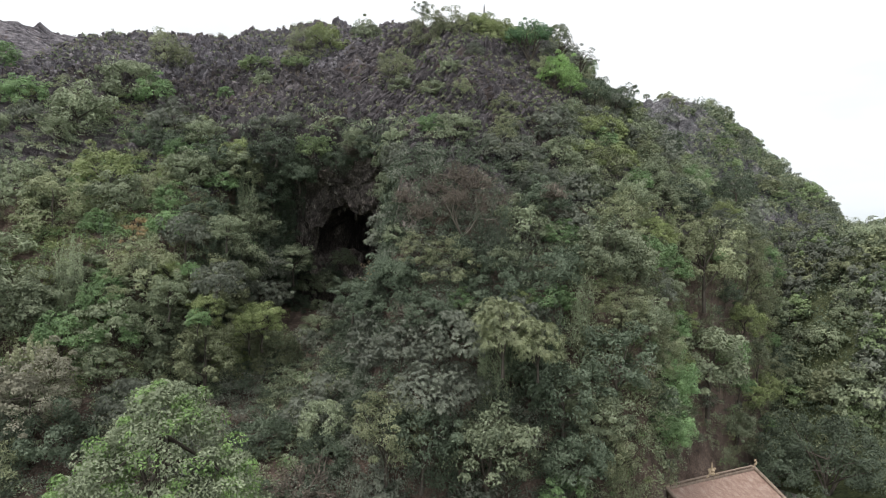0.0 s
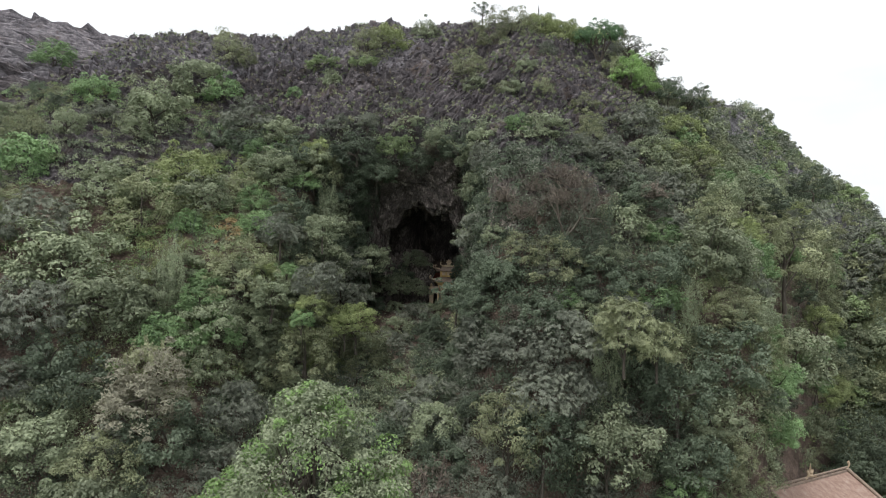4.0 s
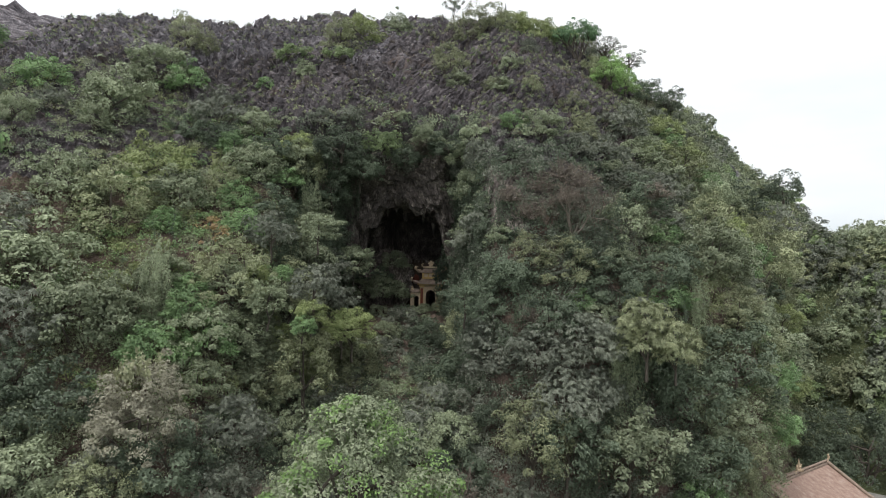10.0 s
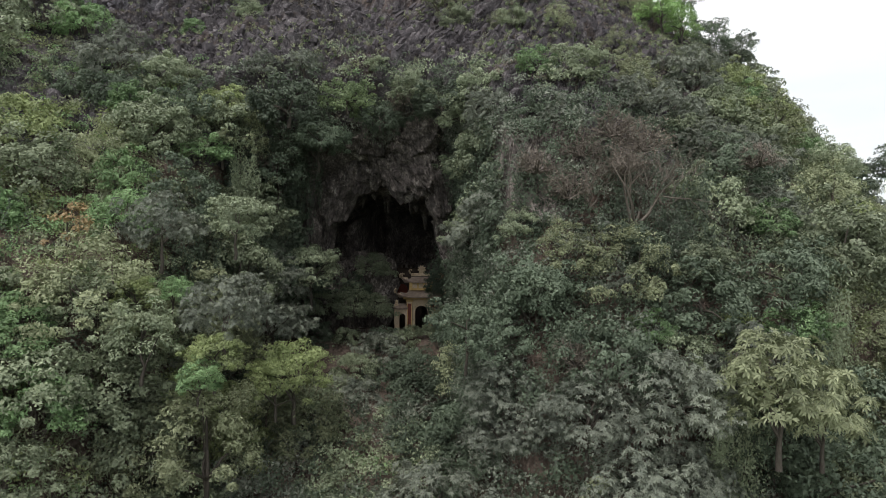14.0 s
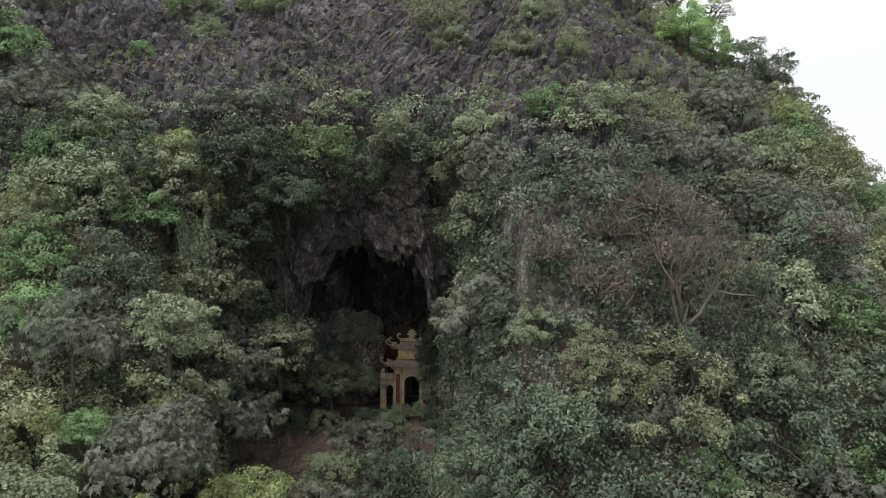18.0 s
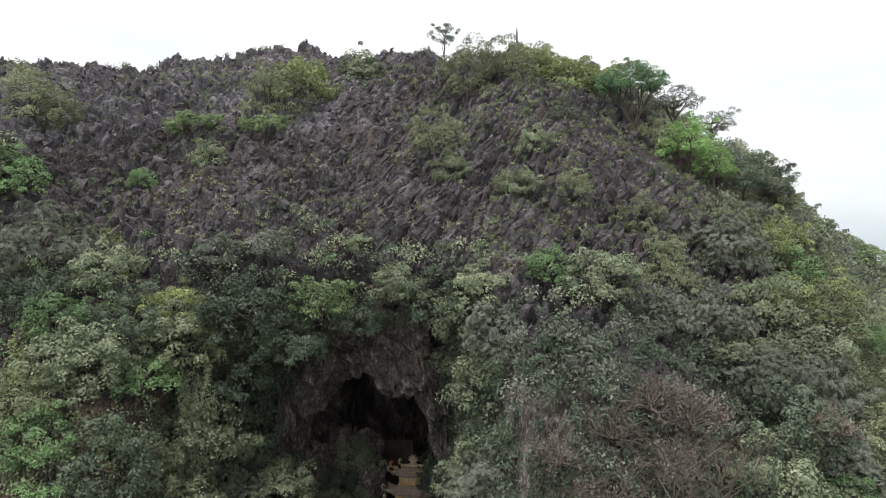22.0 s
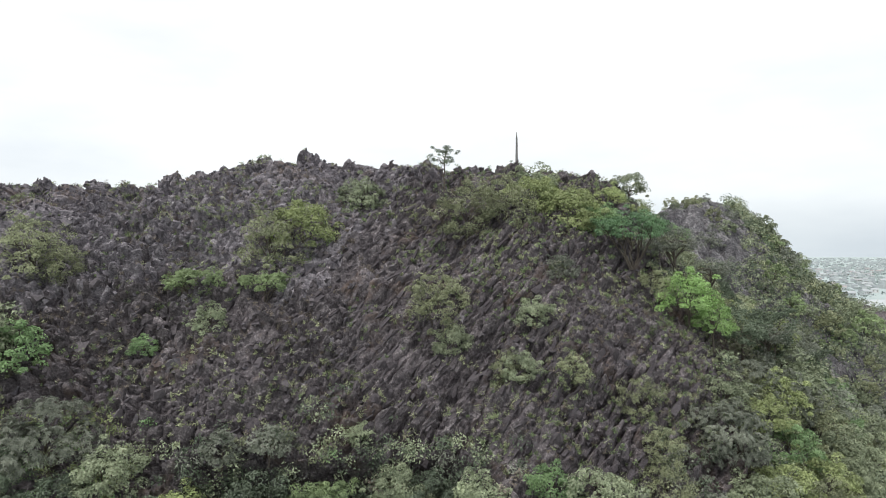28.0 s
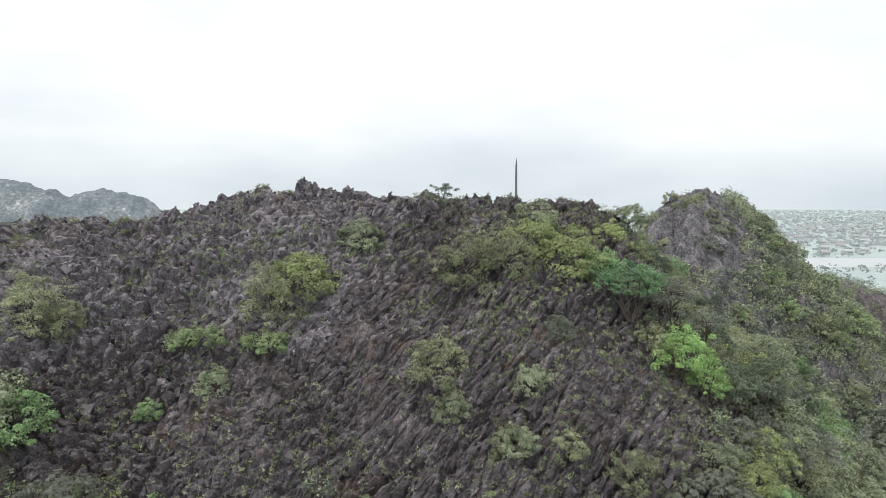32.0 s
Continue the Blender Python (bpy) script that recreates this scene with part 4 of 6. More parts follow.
plant("yellow", 48.4, 24.3, 38.4, 1.6)
plant("grey", 54.5, 25.3, 35.6, 1.91)
plant("fresh", 30.4, -3.1, 41.1, 1.00)
plant("yellow", 28.7, -1.9, 43.6, 0.98)
# the belt of trees along the brow
plant("grey", -25.7, -8.5, 44.5, 1.27)
plant("mid", -20.7, -9.9, 41.5, 0.89)
plant("fresh", -22.2, -12.9, 38.4, 0.82)
plant("yellow", -15.5, -10.6, 38.9, 0.83)
plant("fresh", 9.8, -13.0, 41.4, 0.65)
plant("mid", 12.5, -14.2, 41.3, 0.85)
plant("grey", 6.1, -13.9, 37.8, 0.81)
plant("grey", 20.2, -12.2, 38.9, 0.92)
plant("mid", 25.2, -9.0, 39.4, 0.99)
plant("grey", -13.1, -8.7, 42.4, 0.56)
plant("mid", -3.3, -7.2, 42.7, 0.40)
plant("grey", 16.3, -14.2, 38.7, 0.73)
plant("deep", -17.6, -12.6, 38.7, 0.83)
plant("olive", 29.7, -8.1, 38.5, 1.23)
plant("mid", 43.2, 12.5, 37.2, 1.25)
# trees on the two flanks
plant("mid", -19.1, -14.7, 35.9, 0.87)
plant("mid", -15.5, -11.6, 37.2, 0.90)
plant("deep", -24.3, -11.3, 40.1, 0.86)
plant("deep", -8.7, -6.8, 37.2, 0.77)
plant("dry", -13.0, -7.9, 34.7, 0.72)
plant("grey", -15.0, -23.8, 28.6, 0.85)
plant("mid", -10.5, -23.5, 28.6, 0.68)
plant("deep", -13.3, -4.3, 32.6, 1.09)
plant("deep", -12.5, -3.9, 26.2, 1.39)
plant("yellow", -15.9, -25.4, 23.7, 0.61)
plant("grey", -10.4, -25.8, 23.4, 0.85)
plant("fresh", -13.5, -25.6, 23.5, 0.46)
plant("mid", -13.9, -28.6, 21.9, 0.72)
plant("grey", -9.4, -24.2, 23.7, 0.50)
plant("yellow", -10.1, -27.9, 20.4, 0.61)
plant("fresh", -10.7, -28.7, 19.1, 0.51)
plant("yellow", -7.3, -21.0, 19.2, 0.97)
plant("yellow", -8.1, -22.6, 18.4, 0.73)
plant("mid", -4.8, -10.2, 17.0, 0.77)
plant("grey", -3.2, -7.0, 18.3, 0.79)
plant("deep", 0.3, -10.6, 17.5, 0.96)
plant("mid", 5.1, -13.5, 29.5, 0.87)
plant("mid", 7.4, -22.2, 27.9, 0.47)
plant("bare", 14.6, -22.6, 34.6)
plant("bare", 17.0, -21.4, 34.0, 0.75)
plant("bare", 11.6, -22.8, 32.6, 0.6)
plant("rosette", 19.4, -31.2, 20.8, 1.1)
plant("rosette", 22.5, -29.5, 19.0, 0.9)
plant("dry", 8.5, -21.7, 32.1, 0.59)
plant("dry", 10.3, -23.3, 30.4, 0.63)
plant("dry", 11.4, -21.3, 33.3, 0.60)
plant("dry", 13.6, -20.8, 35.0, 0.7)
plant("dry", 15.6, -20.6, 34.2, 0.75)
plant("dry", 13.8, -22.6, 32.0, 0.65)
plant("dry", 24.0, -19.5, 33.0, 0.6)
plant("dry", 19.5, -27.2, 19.5, 0.6)
plant("mid", 21.5, -13.1, 35.9, 0.98)
plant("grey", 26.0, -12.7, 34.4, 1.15)
plant("olive", 17.7, -11.3, 40.7, 0.90)
plant("grey", 26.2, -16.6, 30.0, 0.97)
plant("deep", 15.2, -23.1, 26.9, 0.75)
plant("mid", 18.9, -22.2, 26.0, 0.77)
plant("olive", 10.1, -24.2, 27.0, 0.70)
plant("deep", 8.3, -25.3, 24.2, 0.70)
plant("deep", 5.6, -26.5, 21.5, 0.67)
plant("fresh", 14.9, -25.4, 21.6, 0.55)
plant("yellow", 20.4, -24.0, 21.7, 0.52)
plant("dry", 9.9, -28.1, 20.4, 0.53)
plant("grey", 12.7, -24.5, 24.3, 0.49)
plant("mid", 16.6, -25.8, 20.5, 0.63)
plant("deep", 8.4, -17.6, 36.2, 0.60)
plant("grey", 10.9, -18.2, 36.3, 0.59)
# trees toward the hill's ends and foot
plant("mid", -34.2, -31.2, 26.4, 1.74)
plant("grey", -39.2, -29.1, 29.9, 1.44)
plant("olive", -30.7, -23.9, 32.8, 1.59)
plant("yellow", -28.7, -17.7, 36.5, 1.43)
plant("olive", -17.5, -27.1, 25.6, 1.35)
plant("olive", -15.0, -18.3, 23.6, 1.52)
plant("mid", -36.8, -12.3, 44.8, 1.48)
plant("mid", -35.5, -3.5, 51.4, 1.47)
plant("fresh", -45.8, -22.3, 37.0, 1.44)
plant("fresh", -46.0, -10.4, 47.3, 1.19)
plant("fresh", -65.7, 6.6, 57.8, 1.38)
plant("mid", -28.3, -32.8, 22.2, 1.44)
plant("orange", -21.5, -22.1, 28.3, 1.00)
plant("grey", -34.0, -35.0, 21.2, 1.52)
plant("deep", -27.6, -37.3, 15.4, 1.23)
plant("mid", 29.1, -19.9, 28.3, 1.44)
plant("olive", 44.1, -0.0, 30.4, 1.90)
plant("grey", 68.8, 42.1, 24.4, 2.65)
plant("mid", 44.4, -1.4, 16.1, 1.95)
plant("deep", 30.0, -24.8, 18.1, 1.33)
plant("grey", 20.4, -26.1, 20.8, 1.11)
plant("deep", 25.0, -26.8, 15.0, 1.31)
plant("grey", 14.4, -28.9, 19.5, 1.18)
plant("olive", 9.5, -32.9, 12.7, 1.27)
plant("mid", 18.4, -30.6, 10.5, 1.46)
plant("grey", 1.6, -26.0, 12.4, 1.38)
plant("deep", 26.2, -28.2, 8.9, 1.16)
plant("mid", -7.9, -15.9, 15.7, 1.07)
plant("olive", -9.8, -18.6, 15.8, 1.36)
plant("grey", -15.3, -32.6, 12.4, 1.07)
plant("deep", -18.2, -39.0, 11.4, 1.16)
plant("mid", -27.5, -42.6, 11.0, 1.30)
plant("olive", -21.8, -42.4, 9.6, 1.14)
plant("grey", 12.4, -31.8, 14.7, 1.13)
plant("deep", 21.4, -26.5, 17.2, 0.98)
# trees along the right-hand skyline
plant("mid", 12.9, 18.4, 64.2, 1.10)
plant("yellow", 16.6, 17.7, 62.6, 0.97)
plant("spread", 20.8, 7.2, 58.8, 0.95, 0.86)
plant("deep", 30.0, 4.4, 50.0, 0.8, 0.95)
plant("bush", 48.6, 3.0, 36.9, 1.0, 1.1)
plant("deep", 42.6, 16.0, 44.4, 0.8)
plant("deep", 34.4, 7.4, 49.6, 0.75, 1.0)
plant("sparse", 33.0, 6.4, 48.8, 0.8)
plant("grey", 36.8, 11.0, 47.2, 0.95)
plant("deep", 33.7, 9.0, 48.0, 0.91)
plant("grey", 39.6, 8.7, 42.4, 1.0)
plant("grey", 33.9, 4.6, 43.9, 1.17)
plant("mid", 19.0, -3.3, 42.3, 1.12)
plant("olive", 7.8, -5.4, 47.4, 0.55)
plant("olive", 12.3, -5.9, 47.4, 0.62)
plant("olive", 17.6, -5.3, 45.5, 0.66)
plant("olive", 18.2, -8.6, 42.4, 0.69)
plant("mid", 10.0, -2.0, 51.2, 0.56)
# leafy trees at the foot of the left flank
plant("mid", -18.6, -30.4, 19.8, 0.99)
plant("mid", -14.9, -26.3, 15.9, 1.03)
plant("yellow", -14.6, -20.6, 17.6, 0.89)
plant("fresh", -21.0, -27.8, 22.6, 0.71)
plant("olive", -13.6, -13.4, 19.5, 1.14)
plant("mid", -17.9, -26.5, 23.6, 0.82)
plant("yellow", -11.4, -19.9, 13.5, 0.99)
plant("mid", -9.2, -6.9, 25.9, 0.95)
plant("grey", -11.8, -8.9, 25.1, 0.99)
plant("mid", -6.0, -3.4, 22.1, 0.69)
plant("fresh", -14.8, -10.5, 26.6, 0.77)
# trees at the right edge and on the lower left flank
plant("mid", 33.0, -12.7, 33.8, 0.77)
plant("mid", 31.4, -17.9, 26.7, 1.27)
plant("yellow", 27.8, -6.9, 39.3, 1.04)
plant("fresh", -20.5, -29.7, 21.2, 0.92)
plant("mid", -25.1, -30.4, 22.9, 1.01)
plant("mid", -26.1, -32.0, 20.4, 0.89)
plant("fresh", -18.4, -30.6, 18.5, 0.90)
plant("mid", -23.7, -27.6, 24.4, 0.79)
plant("olive", -16.8, -22.8, 22.8, 1.01)
plant("olive", -14.8, -14.7, 21.3, 1.04)
plant("yellow", -13.2, -18.6, 16.1, 1.08)
plant("olive", -14.7, -26.0, 15.2, 1.04)
plant("mid", -12.6, -25.2, 12.2, 0.92)
plant("grey", -16.0, -31.4, 12.2, 0.73)
plant("mid", -18.7, -32.5, 15.7, 0.79)
# crowns on the steep right-hand slope
plant("mid", 39.1, 20.7, 47.9, 1.15)
plant("yellow", 31.4, 2.0, 44.6, 1.05)
plant("fresh", 47.2, 21.4, 39.9, 1.21)
plant("mid", 51.8, 21.9, 36.2, 1.35)
plant("olive", 36.2, 4.0, 41.7, 1.04)
plant("straw", 30.1, 6.3, 47.9, 0.59)
# crowns on the cliff beside the cave
plant("mid", 5.3, -13.3, 34.8, 0.98)
plant("grey", 5.1, -14.0, 28.8, 1.02)
plant("deep", 7.7, -25.3, 24.7, 0.92)
plant("olive", 13.6, -24.8, 26.5, 1.01)
plant("mid", 20.9, -19.5, 30.4, 1.10)
plant("deep", 18.2, -24.5, 24.2, 1.02)
plant("mid", 5.0, -11.3, 40.0, 0.78)
plant("deep", 11.5, -28.2, 21.4, 0.96)
plant("grey", 6.1, -25.9, 19.1, 0.91)
plant("mid", 27.3, -10.9, 36.1, 1.12)
plant("deep", 24.1, -22.9, 26.0, 1.05)
plant("olive", -14.5, -10.6, 37.7, 1.05)
plant("deep", -16.6, -18.0, 31.3, 1.02)
plant("mid", -19.5, -15.1, 36.6, 1.07)
plant("deep", -12.8, -3.4, 28.7, 1.04)


def scatter_trees():
    """The other trees of the wooded flanks, kept apart from one another."""
    placed = [tuple(o.matrix_basis.translation + Vector((0, 1.5, 2.0))) for o in scene.collection.objects if o.get("group") == "trees and shrubs on the hill" and o.location.z > -400]
    first = len(placed)
    xs, vs, ys, zs = sample_hill(12000, -68, 64, 1.1, 9.2)
    for x, v, y, z in zip(xs, vs, ys, zs):
        if len(placed) - first >= 240:
            break
        if v > 6.9 and x < 24:
            continue
        x, y, z = float(x), float(y), float(z)
        if z < -5 or rng.uniform() > cover(np.array(x), np.array(y), np.array(z), np.array(v)):
            continue
        if (-12 < x < 4 and 8 < z < 36) or (8 < x < 19 and 26 < z < 35) or (31 < x < 54 and y < 0 and z < 6):
            continue
        gap = 3.0 if abs(x) < 40 else 4.2
        if any((x - a) ** 2 + (y - b) ** 2 + (z - c) ** 2 < gap * gap for a, b, c in placed):
            continue
        placed.append((x, y, z))
        tone = 0.6 * float(vnoise(x / 8, y / 8, z / 8, 62)) + rng.normal(0, 0.3) + (0.48 if x < -16 else 0.55 if x > 24 else 0)
        kind = "dry" if tone < -0.52 else "grey" if tone < -0.1 else "deep" if tone < 0.18 else "mid" if tone < 0.5 else "olive" if tone < 0.68 else "yellow" if tone < 0.74 else "fresh"
        size = rng.uniform(0.6, 1.2) * (0.7 if z > 40 else 1.0)
        plant(kind, x, y - 1.3 * size, z + rng.uniform(2.2, 4.2) * size, size, rng.uniform(0.8, 1.2), rng.uniform(0, 18))


scatter_trees()


# ---- rock shards ----
def shard_boxes(p, size, axis, side):
    """Jagged tapered blocks: p n x 3, size n x 3 (length, width, depth), axis the long way."""
    n = len(p)
    b = np.array([(-1, -1, 0), (1, -1, 0), (1, 1, 0), (-1, 1, 0), (-1, -1, 1), (1, -1, 1), (1, 1, 1), (-1, 1, 1)], float)
    q = np.broadcast_to(b, (n, 8, 3)).copy()
    taper = rng.uniform(0.25, 0.85, (n, 1, 1))
    q[:, 4:, :2] *= taper
    q += rng.uniform(-0.3, 0.3, (n, 8, 3)) * np.array([1, 1, 0.45])
    up = unit(axis)
    a = unit(side - (side * up).sum(1, keepdims=True) * up)
    c = np.cross(up, a)
    w = q[..., 0:1] * a[:, None] * size[:, None, 1:2] + q[..., 1:2] * c[:, None] * size[:, None, 2:3] + (q[..., 2:3] - 0.35) * up[:, None] * size[:, None, 0:1]
    f = np.array([(0, 3, 2, 1), (4, 5, 6, 7), (0, 1, 5, 4), (1, 2, 6, 5), (2, 3, 7, 6), (3, 0, 4, 7)])
    return (w + p[:, None]).reshape(-1, 3), (f[None] + 8 * np.arange(n)[:, None, None]).reshape(-1, 4)


def rock_places(n, seed):
    x, v, y, z = sample_hill(n, -60, 42, 5.5, 10.5)
    yr, zr = rough_hill(x, v)
    keep = (rng.uniform(0, 1, n) > 0.9 * cover(x, y, z, v)) & ~((x > 24) & (v > 7.2))
    keep &= vnoise(x / 3.5, y / 3.5, z / 3.5, seed) > rng.uniform(-0.9, 0.15, n)
    return x[keep], v[keep], yr[keep], zr[keep]


def build_shards():
    # slabs that lie along the slanting beds
    x, v, y, z = rock_places(24000, 71)
    keep = rng.uniform(0, 1, len(x)) < 0.15 + 0.85 * step(-14, -4, x)
    x, v, y, z = x[keep], v[keep], y[keep], z[keep]
    nor = hill_normal(x, v)
    ln = np.minimum(rng.lognormal(-0.65, 0.45, len(x)), np.where(v > 8.6, 0.6, 1.2))
    size = np.stack([ln, ln * rng.uniform(0.1, 0.22, len(x)), ln * rng.uniform(0.12, 0.26, len(x))], 1)
    bed = np.array([0.62, 0.32, 0.7])
    axis = bed - (nor * bed).sum(1, keepdims=True) * nor * 0.85 + nor * 0.22 + rng.normal(0, 0.15, (len(x), 3))
    vv, ff = shard_boxes(np.stack([x, y, z], 1) - nor * (size[:, 2:3] * 0.7), size, axis, np.cross(nor, axis) + rng.normal(0, 0.2, (len(x), 3)))
    ob = new("rock_slabs", mesh_from("rock_slabs", vv, ff, SHARD))
    tagged(ob, "slanting dark grey limestone slabs on the hilltop", "rock", "", "stuff")
    # upright blades and rubble between them
    x, v, y, z = rock_places(34000, 73)
    keep = rng.uniform(0, 1, len(x)) < 0.25 + 0.75 * np.maximum(step(0, -12, x), 0.6 * step(8.6, 9.6, v))
    x, v, y, z = x[keep], v[keep], y[keep], z[keep]
    nor = hill_normal(x, v)
    ln = rng.lognormal(-1.55, 0.5, len(x))
    size = np.stack([ln, ln * rng.uniform(0.2, 0.6, len(x)), ln * rng.uniform(0.15, 0.5, len(x))], 1)
    axis = nor * 0.4 + np.array([0.3, 0.0, 0.5]) + rng.normal(0, 0.6, (len(x), 3))
    side = rng.normal(0, 1, (len(x), 3))
    pale = rng.uniform(0, 1, len(x)) < 0.12 + 0.75 * step(2, -12, x) * step(7, 8.4, v) + 0.3 * step(8.6, 9.4, v)
    for pick, mat, label in ((~pale, SHARD, "sharp grey limestone rubble on the hilltop"), (pale, SHARD_PALE, "pale bleached limestone rubble on the hilltop")):
        vv, ff = shard_boxes(np.stack([x, y, z], 1)[pick], size[pick], axis[pick], side[pick])
        tagged(new("rock_rubble", mesh_from("rock_rubble", vv, ff, mat)), label, "rock", "", "stuff")


def build_weeds():
    """Patches of low weeds and dry grass between the rocks of the crown."""
    for mat, n, seed, label in ((LEAF_DRY, 4000, 81, "dry brown grass between the rocks"), (LEAF_OLIVE, 7000, 82, "low olive grass and weeds between the rocks"), (LEAF_LIGHT, 5000, 83, "low green weeds and creepers on the rock")):
        x, v, y, z = sample_hill(n * 2, -62, 44, 5.6, 10.2)
        patch = 0.8 * vnoise(x / 4.2, y / 4.2, z / 4.2, seed) + 0.4 * vnoise(x / 1.4, y / 1.4, z / 1.4, seed + 5)
        keep = (patch > 0.12 - 0.18 * step(2, 9, x) + rng.normal(0, 0.08, len(x))) & (cover(x, y, z, v) < 0.8)
        x, v = x[keep], v[keep]
        y, z = rough_hill(x, v)
        nor = hill_normal(x, v)
        s = rng.uniform(0.2, 0.6, len(x))
        per = 30
        d = unit(sphere_dirs(len(x) * per) + np.repeat(nor, per, 0) + np.array([0, 0, 0.5]))
        p = np.repeat(np.stack([x, y, z], 1), per, 0) + d * (np.repeat(s, per) * rng.uniform(0.2, 1, len(d)))[:, None]
        vv, ff = tri_leaves(p, unit(np.cross(d, rng.normal(0, 1, d.shape))), rng.uniform(0.1, 0.24, len(p)), -0.5, 0.32)
        tagged(new("weeds", mesh_from("weeds", vv, ff, mat)), label, "weeds", "", "stuff")


def build_far_woods():
    """Trees on the hills behind, as one mass of leaf clumps."""
    for (X, Y, Z), n, seed in ((HILL2, 3600, 1), (HILL3, 2000, 2), (HILL4, 3600, 3)):
        i, j = rng.integers(1, X.shape[0] - 1, n * 3), rng.integers(1, X.shape[1] - 1, n * 3)
        x, y, z = X[i, j] + rng.uniform(-0.4, 0.4, n * 3), Y[i, j] + rng.uniform(-0.4, 0.4, n * 3), Z[i, j]
        away = x - 52 - 0.42 * (y - 70)
        leafy = np.maximum(np.interp(z, (50, 60), (0.9, -0.7)), np.interp(away, (3, 11), (-0.7, 0.9))) if seed == 1 else 0.95
        keep = (z > -5) & (z < 66) & (vnoise(x / 9, y / 9, z / 9, 90 + seed) + leafy > rng.normal(0, 0.15, n * 3))
        keep &= (seed > 1) | ((y < 128) & (away > -18) & (z > 12))
        x, y, z = x[keep][:n], y[keep][:n], z[keep][:n]
        for mat, a, b, label in ((LEAF_DEEP, 0, 0.35, "dark green woods on the hill behind"), (LEAF_MID, 0.35, 0.8, "mid-green woods on the hill behind"), (LEAF_OLIVE, 0.8, 1.0, "olive-green woods on the hill behind")):
            q = slice(int(a * len(x)), int(b * len(x)))
            s = rng.uniform(0.9, 2.2, len(x[q])) * (1.25 if seed == 3 else 1.0)
            per = 44
            c = np.repeat(np.stack([x[q], y[q], z[q] + s * 0.6], 1), per, 0)
            d = unit(sphere_dirs(len(c)) + np.array([-0.1, -0.3, 0.6]))
            p = c + d * (np.repeat(s, per) * rng.uniform(0.5, 1.0, len(c)))[:, None]
            vv, ff = tri_leaves(p, d, rng.uniform(0.28, 0.52, len(p)), 0.2, 0.6)
            tagged(new("woods", mesh_from("woods", vv, ff, mat)), label, "woods", "", "stuff")


build_shards()
build_weeds()


def plant_far_trees():
    """Single trees on the two hills behind."""
    for (X, Y, Z), n, high, seed in ((HILL4, 150, 40, 93), (HILL2, 165, 60, 91)):
        done = 0
        while done < n:
            i, j = int(rng.integers(2, X.shape[0] - 2)), int(rng.integers(2, X.shape[1] // 2 + X.shape[1] // 10))
            x, y, z = float(X[i, j]), float(Y[i, j]), float(Z[i, j])
            if not 0 < z < high or x < 44 or (z > 50 and float(vnoise(x / 8, y / 8, 0.5, seed)) < 0.1 + 0.03 * (z - 50) - 0.05 * (x - 52 - 0.42 * (y - 70) - 7)):
                continue
            size = rng.uniform(0.5, 1.15) * (1.5 if seed == 93 else 1.0)
            kind = ("far_deep", "far_mid", "far_mid", "far_light", "far_olive")[int(rng.integers(5))]
            plant(kind, x, y, z + 3.7 * size, size, rng.uniform(0.85, 1.2), rng.uniform(0, 12))
            done += 1


build_far_woods()
plant_far_trees()


# ---- flagpole on the summit ----
CONCRETE = rough_material("weathered_concrete", [(0.3, (0.16, 0.15, 0.14)), (0.6, (0.30, 0.29, 0.27)), (0.8, (0.42, 0.41, 0.39))], 1.2, 0.9, 0.3)
METAL = rough_material("dull_grey_paint", [(0.3, (0.10, 0.10, 0.10)), (0.7, (0.22, 0.22, 0.21))], 1.5, 0.6, 0.1, metal=0.3)


def lathe(rows, sides=16):
    bm = bmesh.new()
    rings = [[bm.verts.new((r * math.cos(2 * math.pi * k / sides), r * math.sin(2 * math.pi * k / sides), z)) for k in range(sides)] for r, z in rows]
    for a, b in zip(rings, rings[1:]):
        for k in range(sides):
            bm.faces.new((a[k], a[(k + 1) % sides], b[(k + 1) % sides], b[k]))
    bm.faces.new(rings[0][::-1])
    bm.faces.new(rings[-1])
    return bm


def block(x0, x1, y0, y1, z0, z1, bevel=0.0, bm=None):
    bm = bm or bmesh.new()
    made = bmesh.ops.create_cube(bm, size=1)["verts"]
    for q in made:
        q.co = Vector((x0 + (q.co.x + 0.5) * (x1 - x0), y0 + (q.co.y + 0.5) * (y1 - y0), z0 + (q.co.z + 0.5) * (z1 - z0)))
    if bevel:
        edges = list({e for q in made for e in q.link_edges})
        bmesh.ops.bevel(bm, geom=edges, offset=bevel, segments=1, affect="EDGES")
    return bm


pole = thing("summit_pole", pose(12.1, 28.8, 64.6), "tall thin grey pole standing on the rocky summit", "pole")
part("base", lathe([(0.45, -0.6), (0.45, 0.7), (0.38, 0.95), (0.2, 1.0)]), CONCRETE, pole)
part("mast", lathe([(0.17, 0.9), (0.15, 3.0), (0.11, 5.2), (0.03, 5.95), (0.01, 6.0)], 10), METAL, pole)


